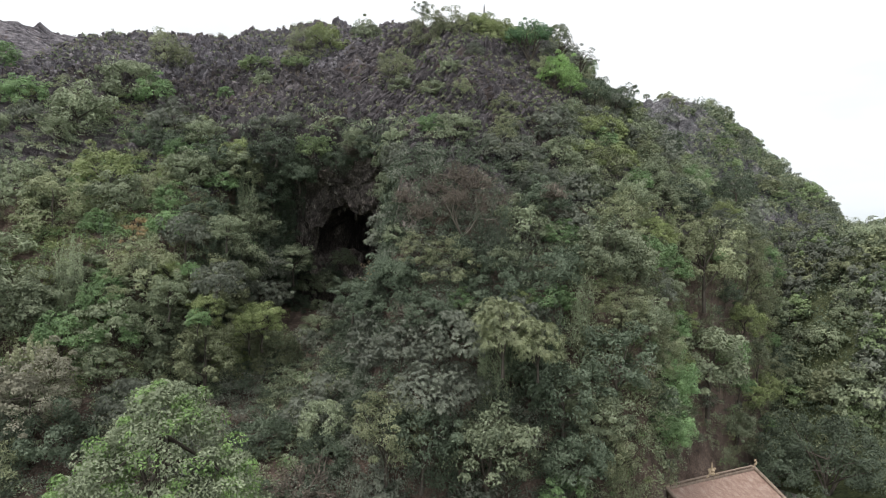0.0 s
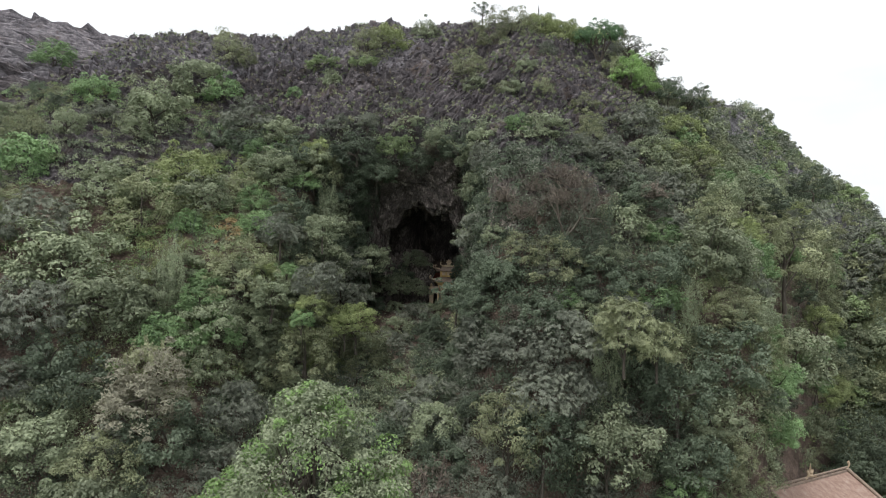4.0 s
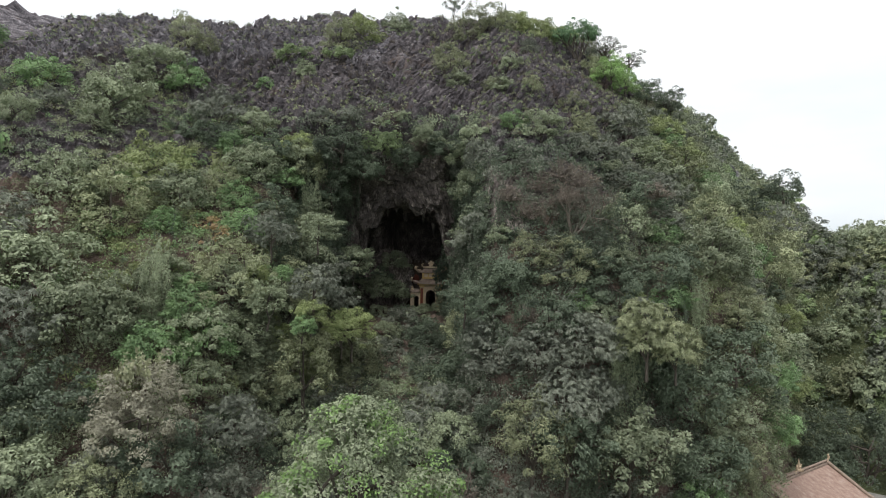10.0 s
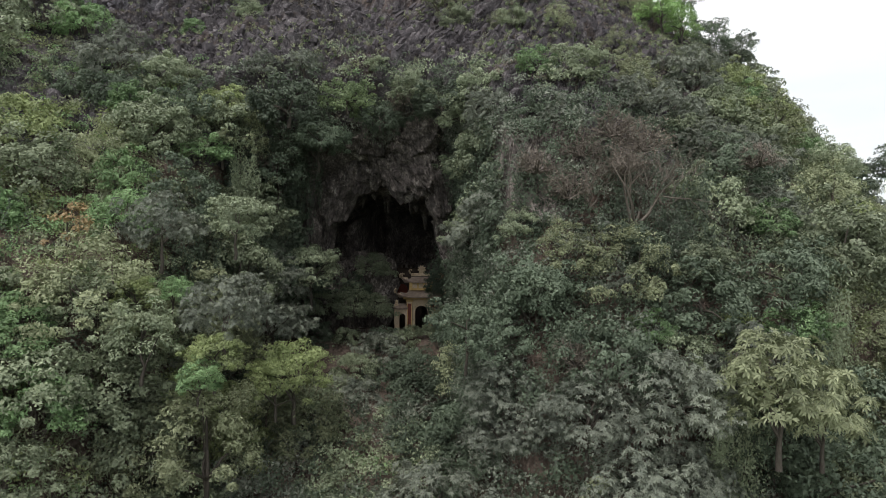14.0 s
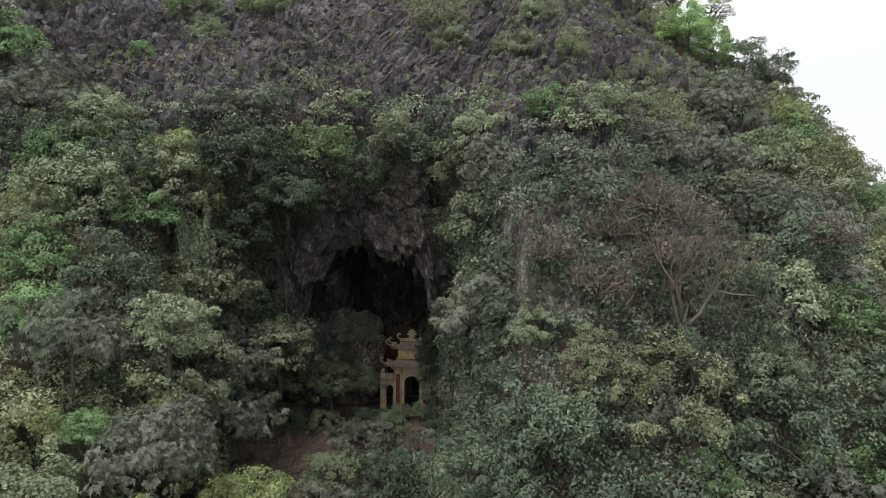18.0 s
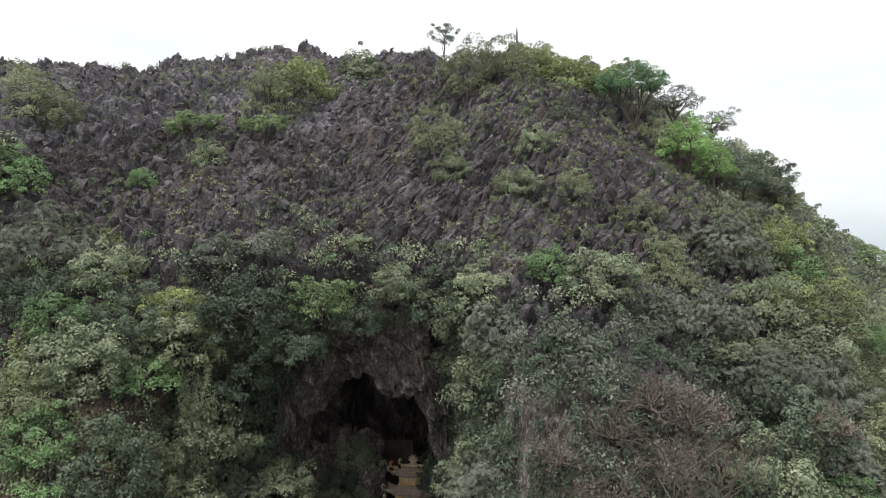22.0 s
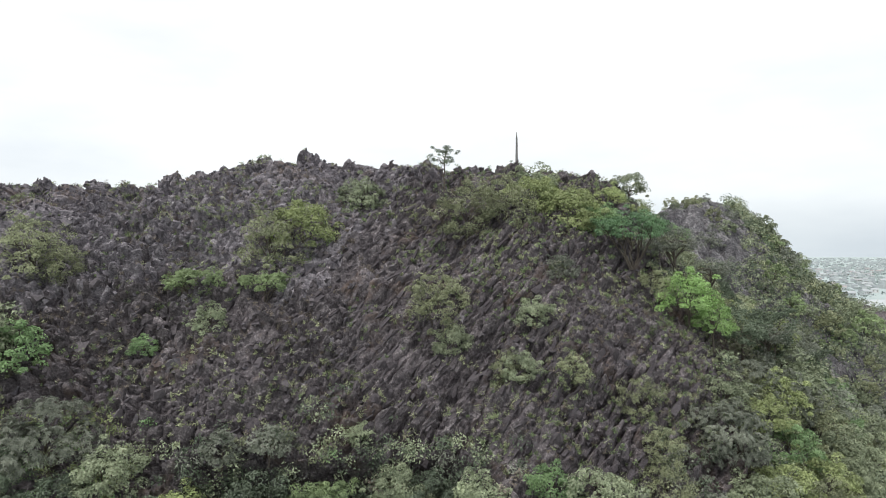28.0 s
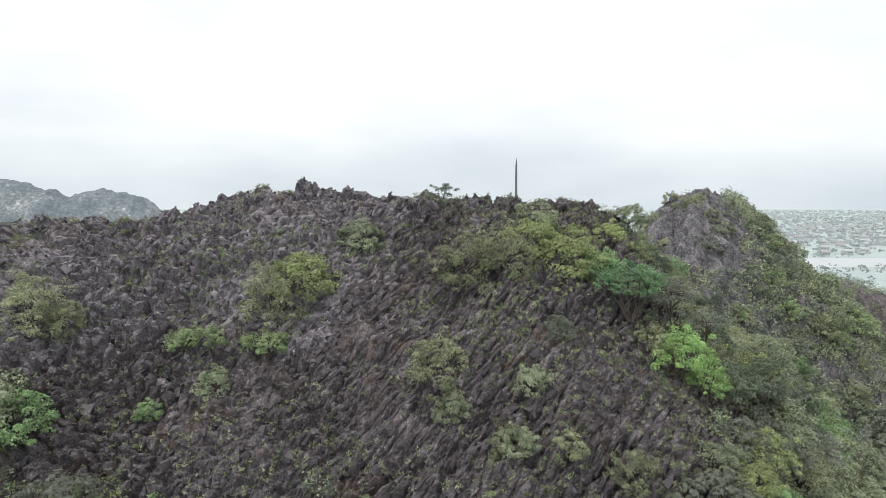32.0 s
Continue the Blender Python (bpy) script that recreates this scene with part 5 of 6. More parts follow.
# ---- single boulders along the brow ----
def boulder_mesh(k):
    u, w = np.meshgrid(np.linspace(0, 2 * math.pi, 7, endpoint=False), np.linspace(0.06, math.pi - 0.06, 4), indexing="ij")
    d = np.stack([np.cos(u) * np.sin(w), np.sin(u) * np.sin(w), np.cos(w)], -1)
    r = 0.5 * (1 + 0.55 * vnoise(d[..., 0] * 1.7 + 9 * k, d[..., 1] * 1.7, d[..., 2] * 1.7, 40 + k))
    P = (d * r[..., None] * np.array([1.0, 0.75, 1.5])).reshape(-1, 3)
    f = grid_faces(7, 4)
    a = 24 + np.arange(3)
    f = np.concatenate([f, np.stack([a, a - 24, a - 23, a + 1], 1)])
    return mesh_from("rock", P, f, SHARD)


def build_boulders():
    shapes = [boulder_mesh(k) for k in range(7)]
    x, v, y, z = sample_hill(2000, -30, 24, 6.1, 8.2)
    keep = (vnoise(x / 4, y / 4, z / 4, 77) > -0.1) & (cover(x, y, z, v) < 0.3)
    x, v = x[keep][:280], v[keep][:280]
    y, z = rough_hill(x, v)
    for a, b, c in zip(x, y, z):
        ob = new("rock", shapes[int(rng.integers(7))])
        ob.parent = HILL
        s = rng.uniform(0.3, 0.85)
        ob.matrix_local = pose(a, b, c - 0.1, rng.uniform(-25, 25), rng.uniform(10, 50), rng.uniform(-40, 40)) @ Matrix.Diagonal((s, s, s * rng.uniform(0.8, 1.4), 1))


build_boulders()
beam = thing("summit_wall", pose(17.2, 15.0, 59.9, 0, 0, 4), "low whitish concrete wall among shrubs near the summit", "wall")
part("coping", block(-1.5, 1.5, -0.2, 0.2, 0.3, 0.5, 0.03), CONCRETE, beam)
part("body", block(-1.4, 1.4, -0.14, 0.14, -0.8, 0.3, 0.02), CONCRETE, beam)


# ---- the gate before the cave ----
PLASTER = rough_material("weathered_plaster", [(0.3, (0.19, 0.135, 0.09)), (0.48, (0.42, 0.325, 0.225)), (0.7, (0.62, 0.52, 0.39))], 1.4, 0.9, 0.25)
OCHRE = rough_material("ochre_plaster", [(0.3, (0.28, 0.18, 0.07)), (0.55, (0.55, 0.38, 0.16)), (0.75, (0.66, 0.5, 0.25))], 1.6, 0.85, 0.2)
REDPANEL = rough_material("red_panel", [(0.3, (0.09, 0.028, 0.02)), (0.7, (0.2, 0.06, 0.042))], 2.0, 0.8, 0.1)
ROOFGREY = rough_material("mossy_roof_tile", [(0.3, (0.12, 0.095, 0.08)), (0.55, (0.3, 0.235, 0.19)), (0.75, (0.45, 0.37, 0.31))], 2.2, 0.95, 0.4)
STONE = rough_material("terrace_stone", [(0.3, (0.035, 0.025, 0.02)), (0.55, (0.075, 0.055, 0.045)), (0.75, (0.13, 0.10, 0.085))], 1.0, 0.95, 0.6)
TILERED = rough_material("old_clay_tile", [(0.3, (0.09, 0.065, 0.055)), (0.44, (0.22, 0.145, 0.12)), (0.56, (0.32, 0.22, 0.18)), (0.72, (0.46, 0.38, 0.33))], 1.6, 0.95, 0.4, 7.0, jitter=0.12)
DARK = rough_material("dark_wood", [(0.3, (0.03, 0.02, 0.015)), (0.7, (0.08, 0.055, 0.04))], 2.0, 0.8, 0.2)


def curved_roof(w, d, h, lift, over, n=14):
    """A hipped roof with upswept corners, w by d at the eaves, h high, with a short ridge."""
    bm = bmesh.new()
    rings = []
    for k, (f, z) in enumerate(((1.0, 0.0), (0.97, -0.08), (1.0, 0.0), (0.82, 0.18), (0.66, 0.42), (0.54, 0.72), (0.46, 1.0))):
        ring = []
        per = []
        hx, hy = w / 2 * (f if k != 1 else 0.96), d / 2 * (f if k != 1 else 0.96)
        hx = max(hx, w * 0.28) if k > 2 else hx
        hy = d / 2 * (f - 0.42) / 0.58 + 0.02 if k > 2 else hy
        for i in range(n):
            per.append((-hx + 2 * hx * i / n, -hy, abs(2 * i / n - 1)))
        for i in range(n):
            per.append((hx, -hy + 2 * hy * i / n, abs(2 * i / n - 1)))
        for i in range(n):
            per.append((hx - 2 * hx * i / n, hy, abs(2 * i / n - 1)))
        for i in range(n):
            per.append((-hx, hy - 2 * hy * i / n, abs(2 * i / n - 1)))
        for x, y, e in per:
            up = lift * (e**4) * max(0.0, 1 - (k - 2) * 0.45 if k > 2 else 1.0)
            ring.append(bm.verts.new((x * (1 + 0.06 * e**6), y * (1 + 0.06 * e**6), z * h + up + (-0.07 if k == 1 else 0))))
        rings.append(ring)
    order = [1, 0, 3, 4, 5, 6]
    for a, b in zip(order, order[1:]):
        for i in range(4 * n):
            bm.faces.new((rings[a][i], rings[a][(i + 1) % (4 * n)], rings[b][(i + 1) % (4 * n)], rings[b][i]))
    bm.faces.new(rings[1][::-1])
    bm.faces.new(rings[6])
    for q in rings[2]:
        bm.verts.remove(q)
    return bm


def arch_wall(w, h, t, aw, ah, n=12):
    """A wall of width w, height h and thickness t with an arched opening aw wide and ah high to its crown."""
    bm = bmesh.new()
    r = aw / 2
    pts = [(-w / 2, 0), (-r, 0), (-r, ah - r)] + [(-r * math.cos(math.pi * k / n), ah - r + r * math.sin(math.pi * k / n)) for k in range(1, n)] + [(r, ah - r), (r, 0), (w / 2, 0), (w / 2, h), (-w / 2, h)]
    front = [bm.verts.new((x, -t / 2, z)) for x, z in pts]
    face = bm.faces.new(front)
    out = bmesh.ops.extrude_face_region(bm, geom=[face])
    for q in out["geom"]:
        if isinstance(q, bmesh.types.BMVert):
            q.co.y += t
    bmesh.ops.recalc_face_normals(bm, faces=bm.faces)
    return bm


def scroll(flip):
    """A curled roof-corner ornament."""
    pts = [(-0.15, -0.03), (0.22, 0.0), (0.44, 0.14), (0.5, 0.36), (0.4, 0.52), (0.27, 0.48), (0.29, 0.35)]
    vs, fs = tube([(flip * a, 0, b) for a, b in pts], [0.11, 0.115, 0.105, 0.095, 0.085, 0.07, 0.05], 8)
    return mesh_from("corner_scroll", [tuple(q) for q in vs], fs, PLASTER, True)


def moved(ob, x, y, z, rz=0.0):
    ob.location, ob.rotation_euler = (x, y, z), (0, 0, radians(rz))
    return ob


gate = thing("temple_gate", pose(0.15, 0.2, 17.5, 0, 0, -6), "weathered ochre plaster gate with two curved roofs before the cave", "gate")
# centre bay
for sx in (-1.15, 1.15):
    p = part("pillar", block(sx - 0.3, sx + 0.3, -0.32, 0.32, 0, 3.55, 0.03), PLASTER, gate)
    part("panel", block(sx - 0.17, sx + 0.17, -0.345, -0.318, 0.5, 3.1), REDPANEL, p, "dark red inscription panel with an ochre border")
    for a, b, c, d in ((-0.22, -0.17, 0.42, 3.18), (0.17, 0.22, 0.42, 3.18)):
        part("panel_border", block(sx + a, sx + b, -0.36, -0.318, c, d), OCHRE, p)
    part("plinth", block(sx - 0.38, sx + 0.38, -0.4, 0.4, -0.4, 0.32, 0.03), PLASTER, p)
    part("capital", block(sx - 0.37, sx + 0.37, -0.39, 0.39, 3.3, 3.5, 0.04), OCHRE, p)
moved(part("arch", arch_wall(1.7, 3.5, 0.36, 1.3, 2.9), PLASTER, gate, "ochre arched doorway"), 0, 0.02, 0)
part("beam", block(-1.75, 1.75, -0.42, 0.42, 3.52, 3.76, 0.03), OCHRE, gate)
lower = moved(part("lower_roof", curved_roof(4.5, 1.9, 0.62, 0.42, 0.3), ROOFGREY, gate, "grey tiled lower roof with upturned corners"), 0, 0, 3.78)
moved(part("upper_wall", block(-1.15, 1.15, -0.42, 0.42, 0, 0.85, 0.02), OCHRE, gate, "yellow panelled wall between the roofs"), 0, 0, 4.4)
for k in range(3):
    part("plaque", block(-0.85 + 0.62 * k, -0.39 + 0.62 * k, -0.455, -0.418, 4.62, 5.08, 0.02), PLASTER, gate)
upper = moved(part("upper_roof", curved_roof(3.5, 1.5, 0.5, 0.42, 0.3), ROOFGREY, gate, "grey tiled upper roof with upturned corners"), 0, 0, 5.24)
part("ridge", block(-1.05, 1.05, -0.13, 0.13, 5.8, 6.02, 0.04), PLASTER, gate)
for sx in (-1, 1):
    moved(part("corner_scroll", scroll(sx), PLASTER, upper), sx * 1.6, -0.6, 0.3)
    moved(part("corner_scroll", scroll(sx), PLASTER, lower), sx * 2.05, -0.8, 0.28)
    moved(part("corner_scroll", scroll(sx), PLASTER, upper), sx * 1.6, 0.6, 0.3)
    moved(part("ridge_scroll", scroll(sx), PLASTER, gate), sx * 0.75, 0, 5.95)
    moved(part("ridge_scroll", scroll(-sx), PLASTER, gate), sx * 0.62, 0, 5.98)
finial = part("finial", lathe([(0.2, 5.95), (0.12, 6.1), (0.16, 6.16), (0.12, 6.24)]), PLASTER, gate)
disc = part("sun_disc", lathe([(0.1, -0.1), (0.27, -0.08), (0.3, 0.0), (0.27, 0.08), (0.1, 0.1)], 18), PLASTER, finial)
disc.matrix_local = pose(0, 0, 6.46, 90)
for k in range(9):
    a = 2 * math.pi * (k + 0.5) / 9
    part("flame", lathe([(0.07, -0.05), (0.06, 0.04), (0.01, 0.13)], 6), PLASTER, finial).matrix_local = pose(0.33 * math.sin(a), 0, 6.46 + 0.33 * math.cos(a), 0, math.degrees(a))
# side bays
for sx in (-1, 1):
    bay = moved(part("side_arch", arch_wall(1.0, 2.6, 0.4, 0.62, 2.1), PLASTER, gate, "low ochre side arch"), sx * 1.9, 0.12, 0)
    moved(part("side_roof", curved_roof(1.4, 1.1, 0.45, 0.16, 0.2), ROOFGREY, gate), sx * 2.0, 0.12, 2.62)
    p = part("outer_pillar", block(sx * 2.5 - 0.2, sx * 2.5 + 0.2, -0.12, 0.34, -0.2, 2.9, 0.03), PLASTER, gate)
    part("pillar_cap", lathe([(0.26, 2.9), (0.26, 3.0), (0.12, 3.08), (0.17, 3.2), (0.15, 3.34), (0.02, 3.46)], 10), PLASTER, p)
    p.children[0].location = (sx * 2.5, 0.11, 0)

bm = block(-11.5, 4.2, -3.4, 15, 15.2, 17.45, 0.08)
ob = new("cave_terrace", bpy.data.meshes.new("cave_terrace"))
bm.to_mesh(ob.data)
bm.free()
ob.data.materials.append(STONE)
tagged(ob, "earth and stone terrace before the cave", "terrace", "", "structure")

fence = thing("terrace_fence", pose(-5.2, -2.6, 17.45), "low dark stone railing on the terrace edge", "railing")
for k in range(6):
    part("post", block(-2.6 + 0.95 * k, -2.46 + 0.95 * k, -0.07, 0.07, 0, 1.05, 0.015), STONE, fence)
for z in (0.45, 0.9):
    part("rail", block(-2.6, 2.3, -0.04, 0.04, z, z + 0.08), STONE, fence)

shrine = thing("cave_shrine", pose(-1.7, 6.0, 17.45), "dim plastered shrine wall with a red round window inside the cave", "shrine")
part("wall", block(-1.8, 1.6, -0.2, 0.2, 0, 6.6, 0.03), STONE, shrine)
part("round_window", lathe([(0.62, -0.1), (0.62, 0.1), (0.5, 0.12)], 20), REDPANEL, shrine).matrix_local = pose(-0.5, -0.26, 4.3, 90)
for k in range(4):
    part("merlon", block(-0.9 + 0.5 * k, -0.68 + 0.5 * k, -0.18, 0.18, 6.6, 6.95, 0.02), STONE, shrine)


# ---- crags and stalactites at the cave mouth ----
def stalactite(x, y, z, length, r):
    bm = bmesh.new()
    rows = []
    for k in range(7):
        f = k / 6
        rows.append((r * (1 - f) ** 0.7 * (1 + 0.25 * math.sin(7 * f + x * 3)) + 0.02, -length * f))
    rings = [[bm.verts.new((a * (1 + 0.3 * float(vnoise(2 * math.cos(t), 2 * math.sin(t), b + x, 5))) * math.cos(t), a * math.sin(t) * 0.8, b)) for t in [2 * math.pi * i / 9 for i in range(9)]] for a, b in rows]
    for p, q in zip(rings, rings[1:]):
        for i in range(9):
            bm.faces.new((p[i], q[i], q[(i + 1) % 9], p[(i + 1) % 9]))
    bm.faces.new(rings[0])
    bm.faces.new(rings[-1][::-1])
    me = bpy.data.meshes.new("stalactite")
    bm.to_mesh(me)
    bm.free()
    me.materials.append(CAVEROCK)
    ob = new("stalactite", me)
    ob.location = (x, y, z)
    return tagged(ob, "grey stalactite hanging from the cave's upper lip", "stalactite", "stalactites at the cave mouth")


for k in range(12):
    x = -9.0 + 11.0 * (k + rng.uniform(0, 0.9)) / 12
    zr = 30.4 - ((x + 3.6) / 6.2) ** 2 * 3.0 - 0.12 * (x + 3.6)
    stalactite(x, rng.uniform(-1.2, 3.0), zr + 0.9, rng.choice((0.4, 0.6, 1.0, 1.7)), rng.uniform(0.15, 0.45))


def crag(x, y, z, sx, sy, sz, turn, label="dark fluted limestone crag over the cave mouth"):
    """A fluted pale rock on the lip of the cave."""
    n = 26
    u, w = np.meshgrid(np.linspace(0, 2 * math.pi, 2 * n, endpoint=False), np.linspace(0.02, math.pi - 0.02, n), indexing="ij")
    d = np.stack([np.cos(u) * np.sin(w), np.sin(u) * np.sin(w), np.cos(w)], -1)
    r = 1 + 0.35 * fbm(d[..., 0] * 2.2 + x, d[..., 1] * 2.2, d[..., 2] * 1.1 + z, 4, 15, True) + 0.1 * np.round(2.5 * vnoise(d[..., 0] * 3 + z, d[..., 1] * 3, d[..., 2] * 3, 17)) + 0.16 * fbm(d[..., 0] * 7 + z, d[..., 1] * 7 + x, d[..., 2] * 2.6, 3, 19, True)
    P = (d * r[..., None] * np.array([sx, sy, sz])).reshape(-1, 3)
    f = grid_faces(2 * n, n)
    a = (2 * n - 1) * n + np.arange(n - 1)
    f = np.concatenate([f, np.stack([a, a - (2 * n - 1) * n, a - (2 * n - 1) * n + 1, a + 1], 1)])
    ob = new("crag", mesh_from("crag", P, f, CAVEROCK))
    ob.matrix_world = pose(x, y, z, 0, turn, turn * 2)
    return tagged(ob, label, "rock", "crags at the cave")


for row in ((0.3, -5.2, 33.2, 1.5, 1.4, 2.2, -22), (-1.6, -4.0, 32.6, 1.3, 1.3, 2.0, -30), (-3.6, -2.8, 34.2, 1.7, 1.5, 2.0, -35), (-5.8, -2.2, 33.4, 1.5, 1.4, 1.9, 12), (1.8, -4.6, 31.2, 1.1, 1.3, 2.2, -10), (-7.8, -1.6, 31.4, 1.3, 1.2, 2.3, 14), (-9.4, 0.4, 28.4, 0.9, 1.0, 3.6, 4), (2.6, -3.0, 28.2, 0.9, 1.2, 3.2, -6), (-4.4, -4.6, 36.0, 2.0, 1.4, 1.6, 10), (-0.4, -6.0, 35.6, 1.9, 1.3, 1.6, -14)):
    crag(*row)
for row in ((-5.8, 3.4, 20.8, 2.5, 1.7, 3.9, 5), (-8.8, 2.0, 20.0, 2.0, 1.8, 4.0, -6), (-10.4, -0.6, 27.2, 0.8, 0.8, 3.8, 3)):
    crag(*row, "dim brown rock standing beside the gate in the cave mouth")


# ---- hanging vines ----
def vine_curtain(x0, x1, y0, y1, z, drop, n, mat):
    x, k = rng.uniform(x0, x1, n), 80
    f = (x - x0) / (x1 - x0)
    y = y0 + (y1 - y0) * f + rng.normal(0, 0.35, n)
    top, ln = z + rng.normal(0, 1.4, n), drop * rng.uniform(0.3, 1.1, n)
    t = rng.uniform(0, 1, (n, k))
    p = np.stack([x[:, None] + 0.15 * np.sin(t * 9 + x[:, None]) + rng.normal(0, 0.09, (n, k)), y[:, None] + rng.normal(0, 0.09, (n, k)) - 0.5 * t * (1 - t), top[:, None] - t * ln[:, None]], -1).reshape(-1, 3)
    v, q = tri_leaves(p, np.tile(np.array([0.0, -1.0, 0.3]), (len(p), 1)), rng.uniform(0.1, 0.2, len(p)), 1.2)
    ob = new("hanging_vines", mesh_from("hanging_vines", v, q, mat))
    tagged(ob, "curtain of leafy vines hanging down the cliff", "vines", "", "stuff")


for row in ((-15, -9, -12, -4, 36, 9, 90), (3, 8, -7, -14, 35, 8, 40), (-26, -14, -25, -17, 26, 8, 130), (7, 20, -21, -23, 30, 10, 140), (20, 34, -22, -18, 26, 12, 140), (-17, -11, -16, -9, 26, 9, 90), (9, 24, -27, -26, 17, 8, 120), (0.8, 2.2, -0.5, -0.5, 23.3, 4.0, 26), (17, 20.2, -28.6, -28.2, 17, 9, 60), (21, 24.6, -26.8, -26, 19, 10, 60), (25.6, 28, -24.4, -23.2, 22, 11, 50), (-24.4, -22, -31, -30.4, 24, 9, 70), (-14.6, -12.8, -12, -10.6, 33, 9, 60)):
    vine_curtain(*row, (LEAF_DEEP, LEAF_MID)[int(rng.integers(2))])


# ---- shrubs on the face of the knob behind ----
for k in range(26):
    x, y = 33 + k + 0.42 * (7 * k % 30), 60 + 7 * k % 36
    i, j = int((x - 20) / 130 * 359), int((y - 20) / 155 * 299)
    plant(("far_olive", "far_mid", "far_deep")[k % 3], float(x), float(y), float(HILL2[2][i, j]) + 1.5, 0.3 + 0.09 * (k * 5 % 7))


# ---- temple below the cliff ----
def build_temple():
    """Local x runs along the ridge, local -y down the slope that is seen."""
    root = thing("temple_hall", pose(41.7, -14.2, -6.5, 0, 0, 38), "old temple hall with a worn red clay-tile roof", "temple")
    L, run, rise, ridge = 14.6, 6.2, 3.6, 7.7
    wall = part("wall", block(-6.6, 6.6, -4.9, 4.9, 0, 4.4, 0.02), PLASTER, root)
    for k in range(5):
        part("door", block(-5.6 + 2.4 * k, -4.0 + 2.4 * k, -4.96, -4.88, 0, 2.9, 0.01), DARK, wall)
    for side in (-1, 1):
        slope = part("roof_slope", block(-L / 2, L / 2, -run / 2, run / 2, -0.12, 0.0), TILERED, root)
        a = math.degrees(math.atan2(rise, run))
        slope.matrix_local = pose(0, side * run / 2, ridge - rise / 2, -side * a)
        slope.scale = (1, math.hypot(run, rise) / run, 1)
        n = 26 if side < 0 else 8
        for k in range(n):
            y0 = side * (0.15 + (run - 0.15) * k / n)
            z0 = ridge - rise * abs(y0) / run
            y1 = side * (0.15 + (run - 0.15) * (k + 1.25) / n)
            z1 = ridge - rise * abs(y1) / run
            xs = np.linspace(-L / 2, L / 2, 74)
            j = 0.03 * rng.normal(0, 1, 74)
            up = np.stack([xs, np.full(74, y0), np.full(74, z0 + 0.015)], 1)
            tip = np.where(np.arange(74) % 2 == 0, 0.0, 0.6)
            lo = np.stack([xs, y1 - side * 0.06 * tip + j * 0.4, z1 + 0.085 + j * 0.5], 1)
            under = lo - np.array([0, 0, 0.06])
            f = np.arange(73)
            V = np.concatenate([up, lo, under])
            F = np.concatenate([np.stack([f, f + 1, f + 75, f + 74], 1), np.stack([f + 74, f + 75, f + 149, f + 148], 1)])
            part("tile_course", mesh_from("tile_course", V, F, TILERED), TILERED, slope).matrix_parent_inverse = slope.matrix_local.inverted()
        for sx in (-1, 1):
            pts = [(sx * L / 2, 0, ridge + 0.25), (sx * L / 2, side * run * 0.35, ridge + 0.2 - rise * 0.35), (sx * L / 2, side * run * 0.68, ridge + 0.12 - rise * 0.68), (sx * (L / 2 + 0.15), side * run, ridge + 0.25 - rise), (sx * (L / 2 + 0.25), side * (run + 0.35), ridge + 0.65 - rise)]
            v, f = tube(pts, [0.2, 0.2, 0.2, 0.18, 0.07], 6)
            part("verge_ridge", mesh_from("verge_ridge", [tuple(q) for q in v], f, ROOFGREY, True), ROOFGREY, root, "grey plastered verge ridge")
    for sx in (-1, 1):
        bm = bmesh.new()
        q = [bm.verts.new((sx * 6.6, y, z)) for y, z in ((-4.9, 4.4), (4.9, 4.4), (0, 7.3))]
        q2 = [bm.verts.new((sx * 6.3, v.co.y, v.co.z)) for v in q]
        bm.faces.new(q), bm.faces.new(q2[::-1])
        for i in range(3):
            bm.faces.new((q[i], q2[i], q2[(i + 1) % 3], q[(i + 1) % 3]))
        part("gable", bm, PLASTER, root)
    crest = part("ridge", block(-L / 2, L / 2, -0.16, 0.16, ridge - 0.05, ridge + 0.2, 0.03), ROOFGREY, root, "pierced grey ridge wall")
    part("ridge_cap", block(-L / 2, L / 2, -0.12, 0.12, ridge + 0.38, ridge + 0.5, 0.02), ROOFGREY, crest)
    for k in range(46):
        x = -L / 2 + 0.16 + k * (L - 0.32) / 45
        part("baluster", block(x - 0.06, x + 0.06, -0.08, 0.08, ridge + 0.18, ridge + 0.4), ROOFGREY, crest)
    part("finial", lathe([(0.3, ridge + 0.45), (0.34, ridge + 0.6), (0.2, ridge + 0.75), (0.3, ridge + 0.95), (0.12, ridge + 1.2), (0.05, ridge + 1.7), (0.01, ridge + 1.9)], 10), PLASTER, root, "pale gourd-shaped ridge finial")
    for sx in (-1, 1):
        s = part("ridge_dragon", scroll(sx), ROOFGREY, root)
        s.matrix_local = pose(sx * (L / 2 - 0.2), 0, ridge + 0.35) @ Matrix.Diagonal((1.3, 1.3, 1.3, 1))
        s = part("ridge_dragon", scroll(-sx), ROOFGREY, root)
        s.matrix_local = pose(sx * 0.9, 0, ridge + 0.4) @ Matrix.Diagonal((1.2, 1.2, 1.4, 1))


build_temple()

# ---- yard and lane beside the temple ----
LANE = rough_material("pale_concrete_lane", [(0.3, (0.20, 0.19, 0.175)), (0.55, (0.32, 0.31, 0.29)), (0.75, (0.42, 0.41, 0.39))], 0.5, 0.9, 0.2)
bm = block(34, 110, -34, 30, -6.6, -6.02, 0.05)
ob = new("temple_yard", bpy.data.meshes.new("temple_yard"))
bm.to_mesh(ob.data)
bm.free()
ob.data.materials.append(LANE)
tagged(ob, "pale concrete yard and lane beside the temple", "pavement", "", "structure")


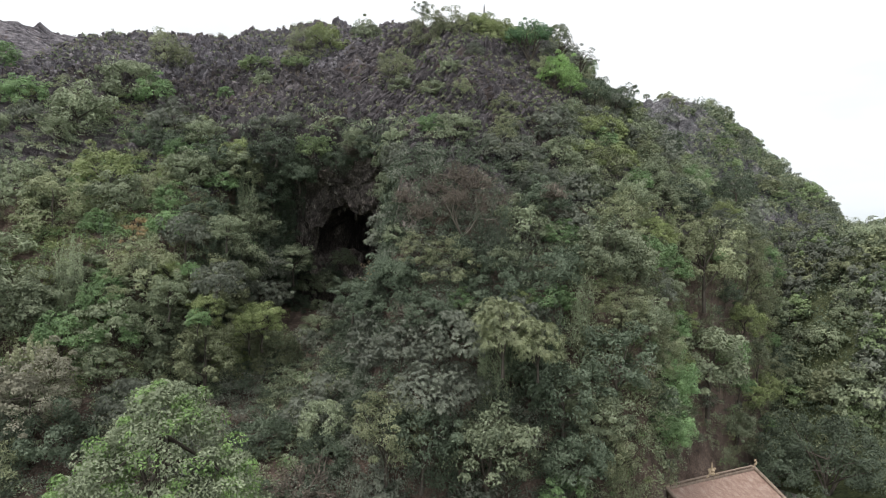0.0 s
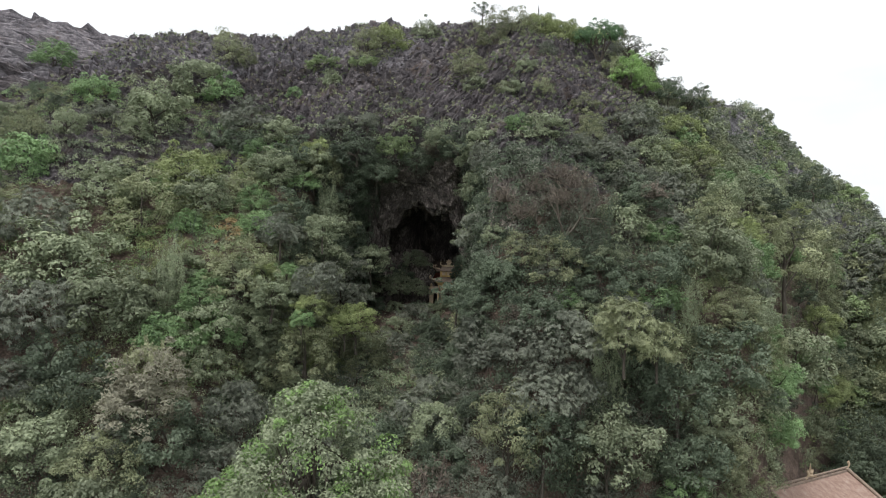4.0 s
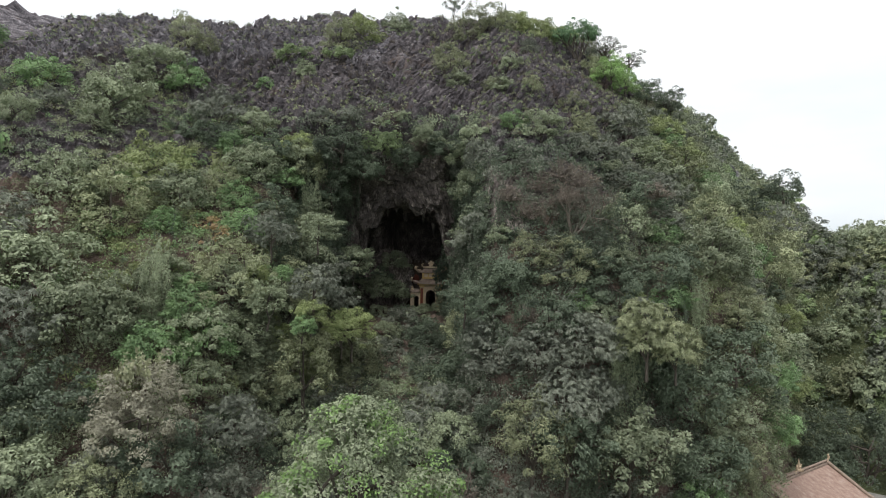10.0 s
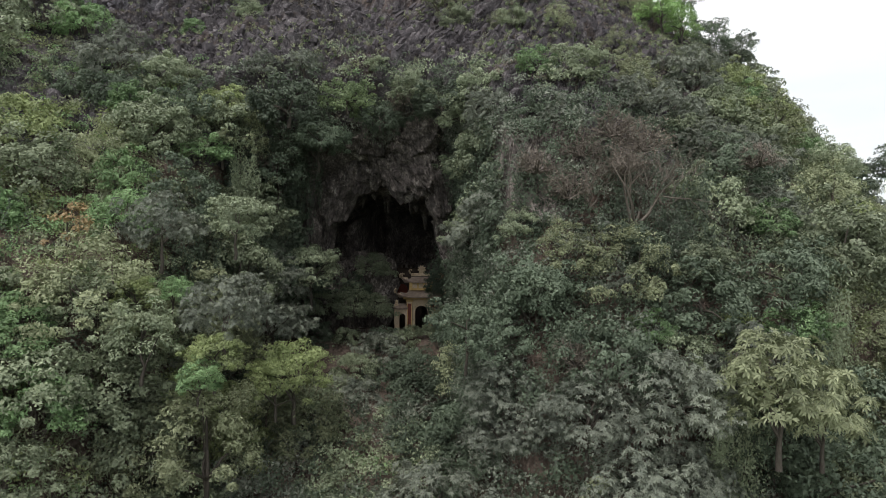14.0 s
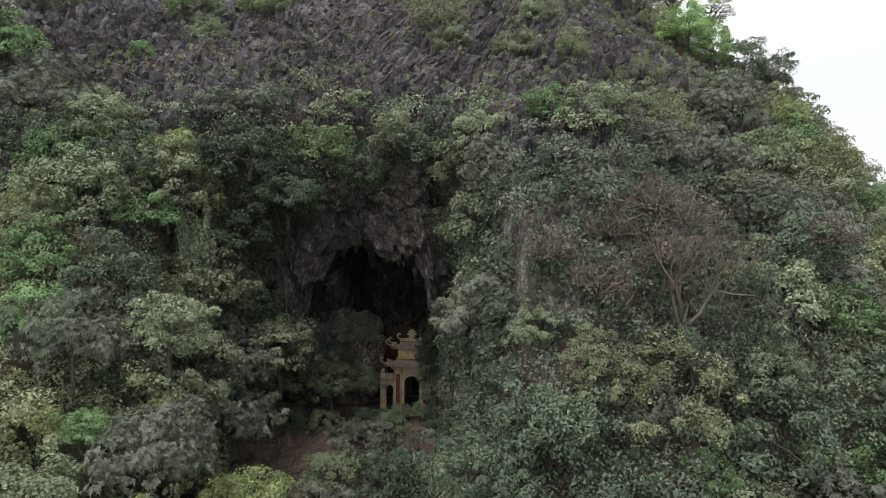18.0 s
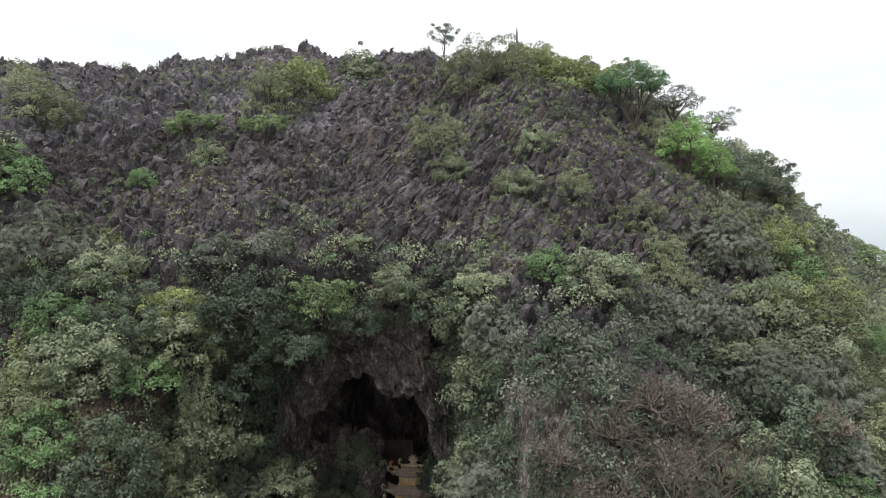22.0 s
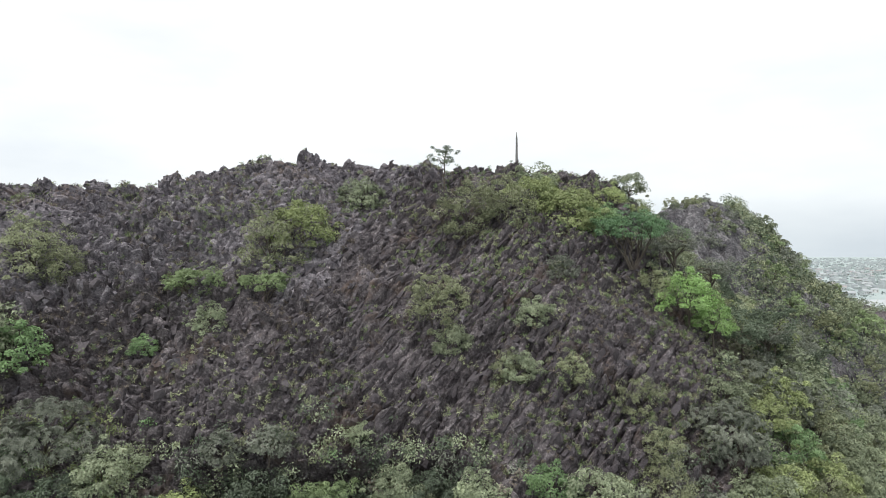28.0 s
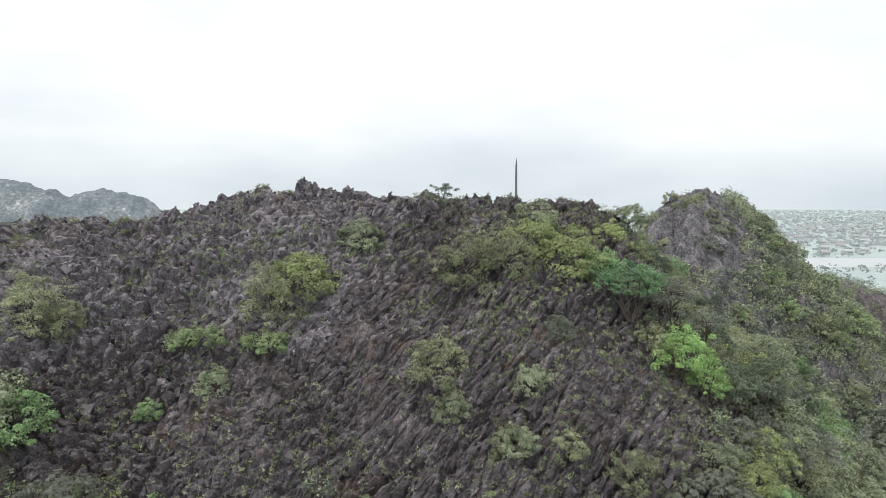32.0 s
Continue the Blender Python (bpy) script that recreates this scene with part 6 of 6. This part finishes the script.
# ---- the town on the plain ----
# Walls, roofs and water are paled toward blue-grey to carry distance haze.
HOUSEWALL = rough_material("hazed_town_wall", [(0.3, (0.36, 0.39, 0.40)), (0.6, (0.45, 0.48, 0.485)), (0.8, (0.58, 0.60, 0.60))], 0.05, 0.9, 0.0, jitter=0.35)
HOUSEROOF = rough_material("hazed_town_roof", [(0.25, (0.33, 0.31, 0.305)), (0.5, (0.34, 0.36, 0.37)), (0.75, (0.42, 0.445, 0.455))], 0.03, 0.9, 0.0, jitter=0.6)
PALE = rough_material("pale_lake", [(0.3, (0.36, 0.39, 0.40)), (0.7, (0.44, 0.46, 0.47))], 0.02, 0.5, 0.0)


def house(w, d, h, label):
    root = thing("house", pose(0, 0, -500), label, "house", "houses of the town")
    part("wall", block(-w / 2, w / 2, -d / 2, d / 2, -1, h), HOUSEWALL, root)
    bm = bmesh.new()
    o = 0.5
    c = [bm.verts.new(q) for q in ((-w / 2 - o, -d / 2 - o, h), (w / 2 + o, -d / 2 - o, h), (w / 2 + o, d / 2 + o, h), (-w / 2 - o, d / 2 + o, h), (-w / 2 - o, 0, h + d * 0.28), (w / 2 + o, 0, h + d * 0.28))]
    for f in ((0, 1, 5, 4), (2, 3, 4, 5), (0, 4, 3), (1, 2, 5), (3, 2, 1, 0)):
        bm.faces.new([c[i] for i in f])
    part("roof", bm, HOUSEROOF, root)
    for k in range(max(2, int(w / 3.5))):
        x = -w / 2 + (k + 0.5) * w / max(2, int(w / 3.5))
        part("window", block(x - 0.7, x + 0.7, -d / 2 - 0.06, -d / 2 + 0.02, h * 0.45, h * 0.45 + 1.6), DARK, root)
    return root


HOUSES = [house(9, 7, 5, "pale two-storey town house with a low-pitched roof"), house(6, 7, 8, "tall narrow pale town house"), house(15, 8, 4, "long low pale building with a grey roof"), house(11, 8, 5.5, "broad white town house with a reddish roof")]
first = set()
count = 0
while count < 150:
    d = rng.uniform(830, 1900)
    a = rng.uniform(0.44, 0.82)
    p = HOUSES[int(rng.integers(4))]
    m = pose(2.6 + a * d, -55 + d, -6.4, 0, 0, rng.uniform(-25, 25))
    if p.name in first:
        copy_thing(p, m)
    else:
        first.add(p.name)
        p.matrix_basis = m
    count += 1

n = 2600
d = rng.uniform(1000, 4200, n)
a = rng.uniform(0.3, 1.0, n)
c = np.stack([2.6 + a * d, -55 + d, np.full(n, -6.5)], 1)
s = np.stack([rng.uniform(3, 7, n), rng.uniform(4, 11, n), rng.uniform(4, 11, n)], 1)
b8 = np.array([(-1, -1, 0), (1, -1, 0), (1, 1, 0), (-1, 1, 0), (-1, -1, 1), (1, -1, 1), (1, 1, 1), (-1, 1, 1)], float)
V = (b8[None] * s[:, None, [1, 2, 0]] * np.array([0.5, 0.5, 1]) + c[:, None]).reshape(-1, 3)
F = (np.array([(4, 5, 6, 7), (0, 1, 5, 4), (1, 2, 6, 5), (2, 3, 7, 6), (3, 0, 4, 7)])[None] + 8 * np.arange(n)[:, None, None]).reshape(-1, 4)
tagged(new("far_town", mesh_from("far_town", V, F, HOUSEWALL)), "houses of the far town on the plain, paled with haze colour", "town", "", "stuff")

V = np.array([(x, y, -6.1) for y in (640.0, 745.0) for x in (150.0, 900.0)])
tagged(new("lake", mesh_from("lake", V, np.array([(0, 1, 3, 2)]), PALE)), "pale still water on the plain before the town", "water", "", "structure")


def town_trees():
    n = 1500
    d, a = rng.uniform(430, 2600, n), rng.uniform(0.35, 0.95, n)
    keep = ~((d > 680) & (d < 805))
    d, a = d[keep], a[keep]
    c = np.stack([2.6 + a * d, -55 + d, np.full(len(d), -4.0)], 1)
    s = rng.uniform(2.5, 5.5, len(d))
    per = 30
    q = unit(sphere_dirs(len(d) * per) + np.array([0, -0.2, 0.5]))
    p = np.repeat(c, per, 0) + q * (np.repeat(s, per) * rng.uniform(0.4, 1, len(q)))[:, None] * np.array([1.6, 1, 0.8])
    v, f = tri_leaves(p, q, rng.uniform(1.2, 2.4, len(p)), 0.2, 0.8)
    tagged(new("town_trees", mesh_from("town_trees", v, f, LEAF_HAZED)), "trees between the houses of the town, greyed with haze colour", "trees", "", "stuff")


town_trees()
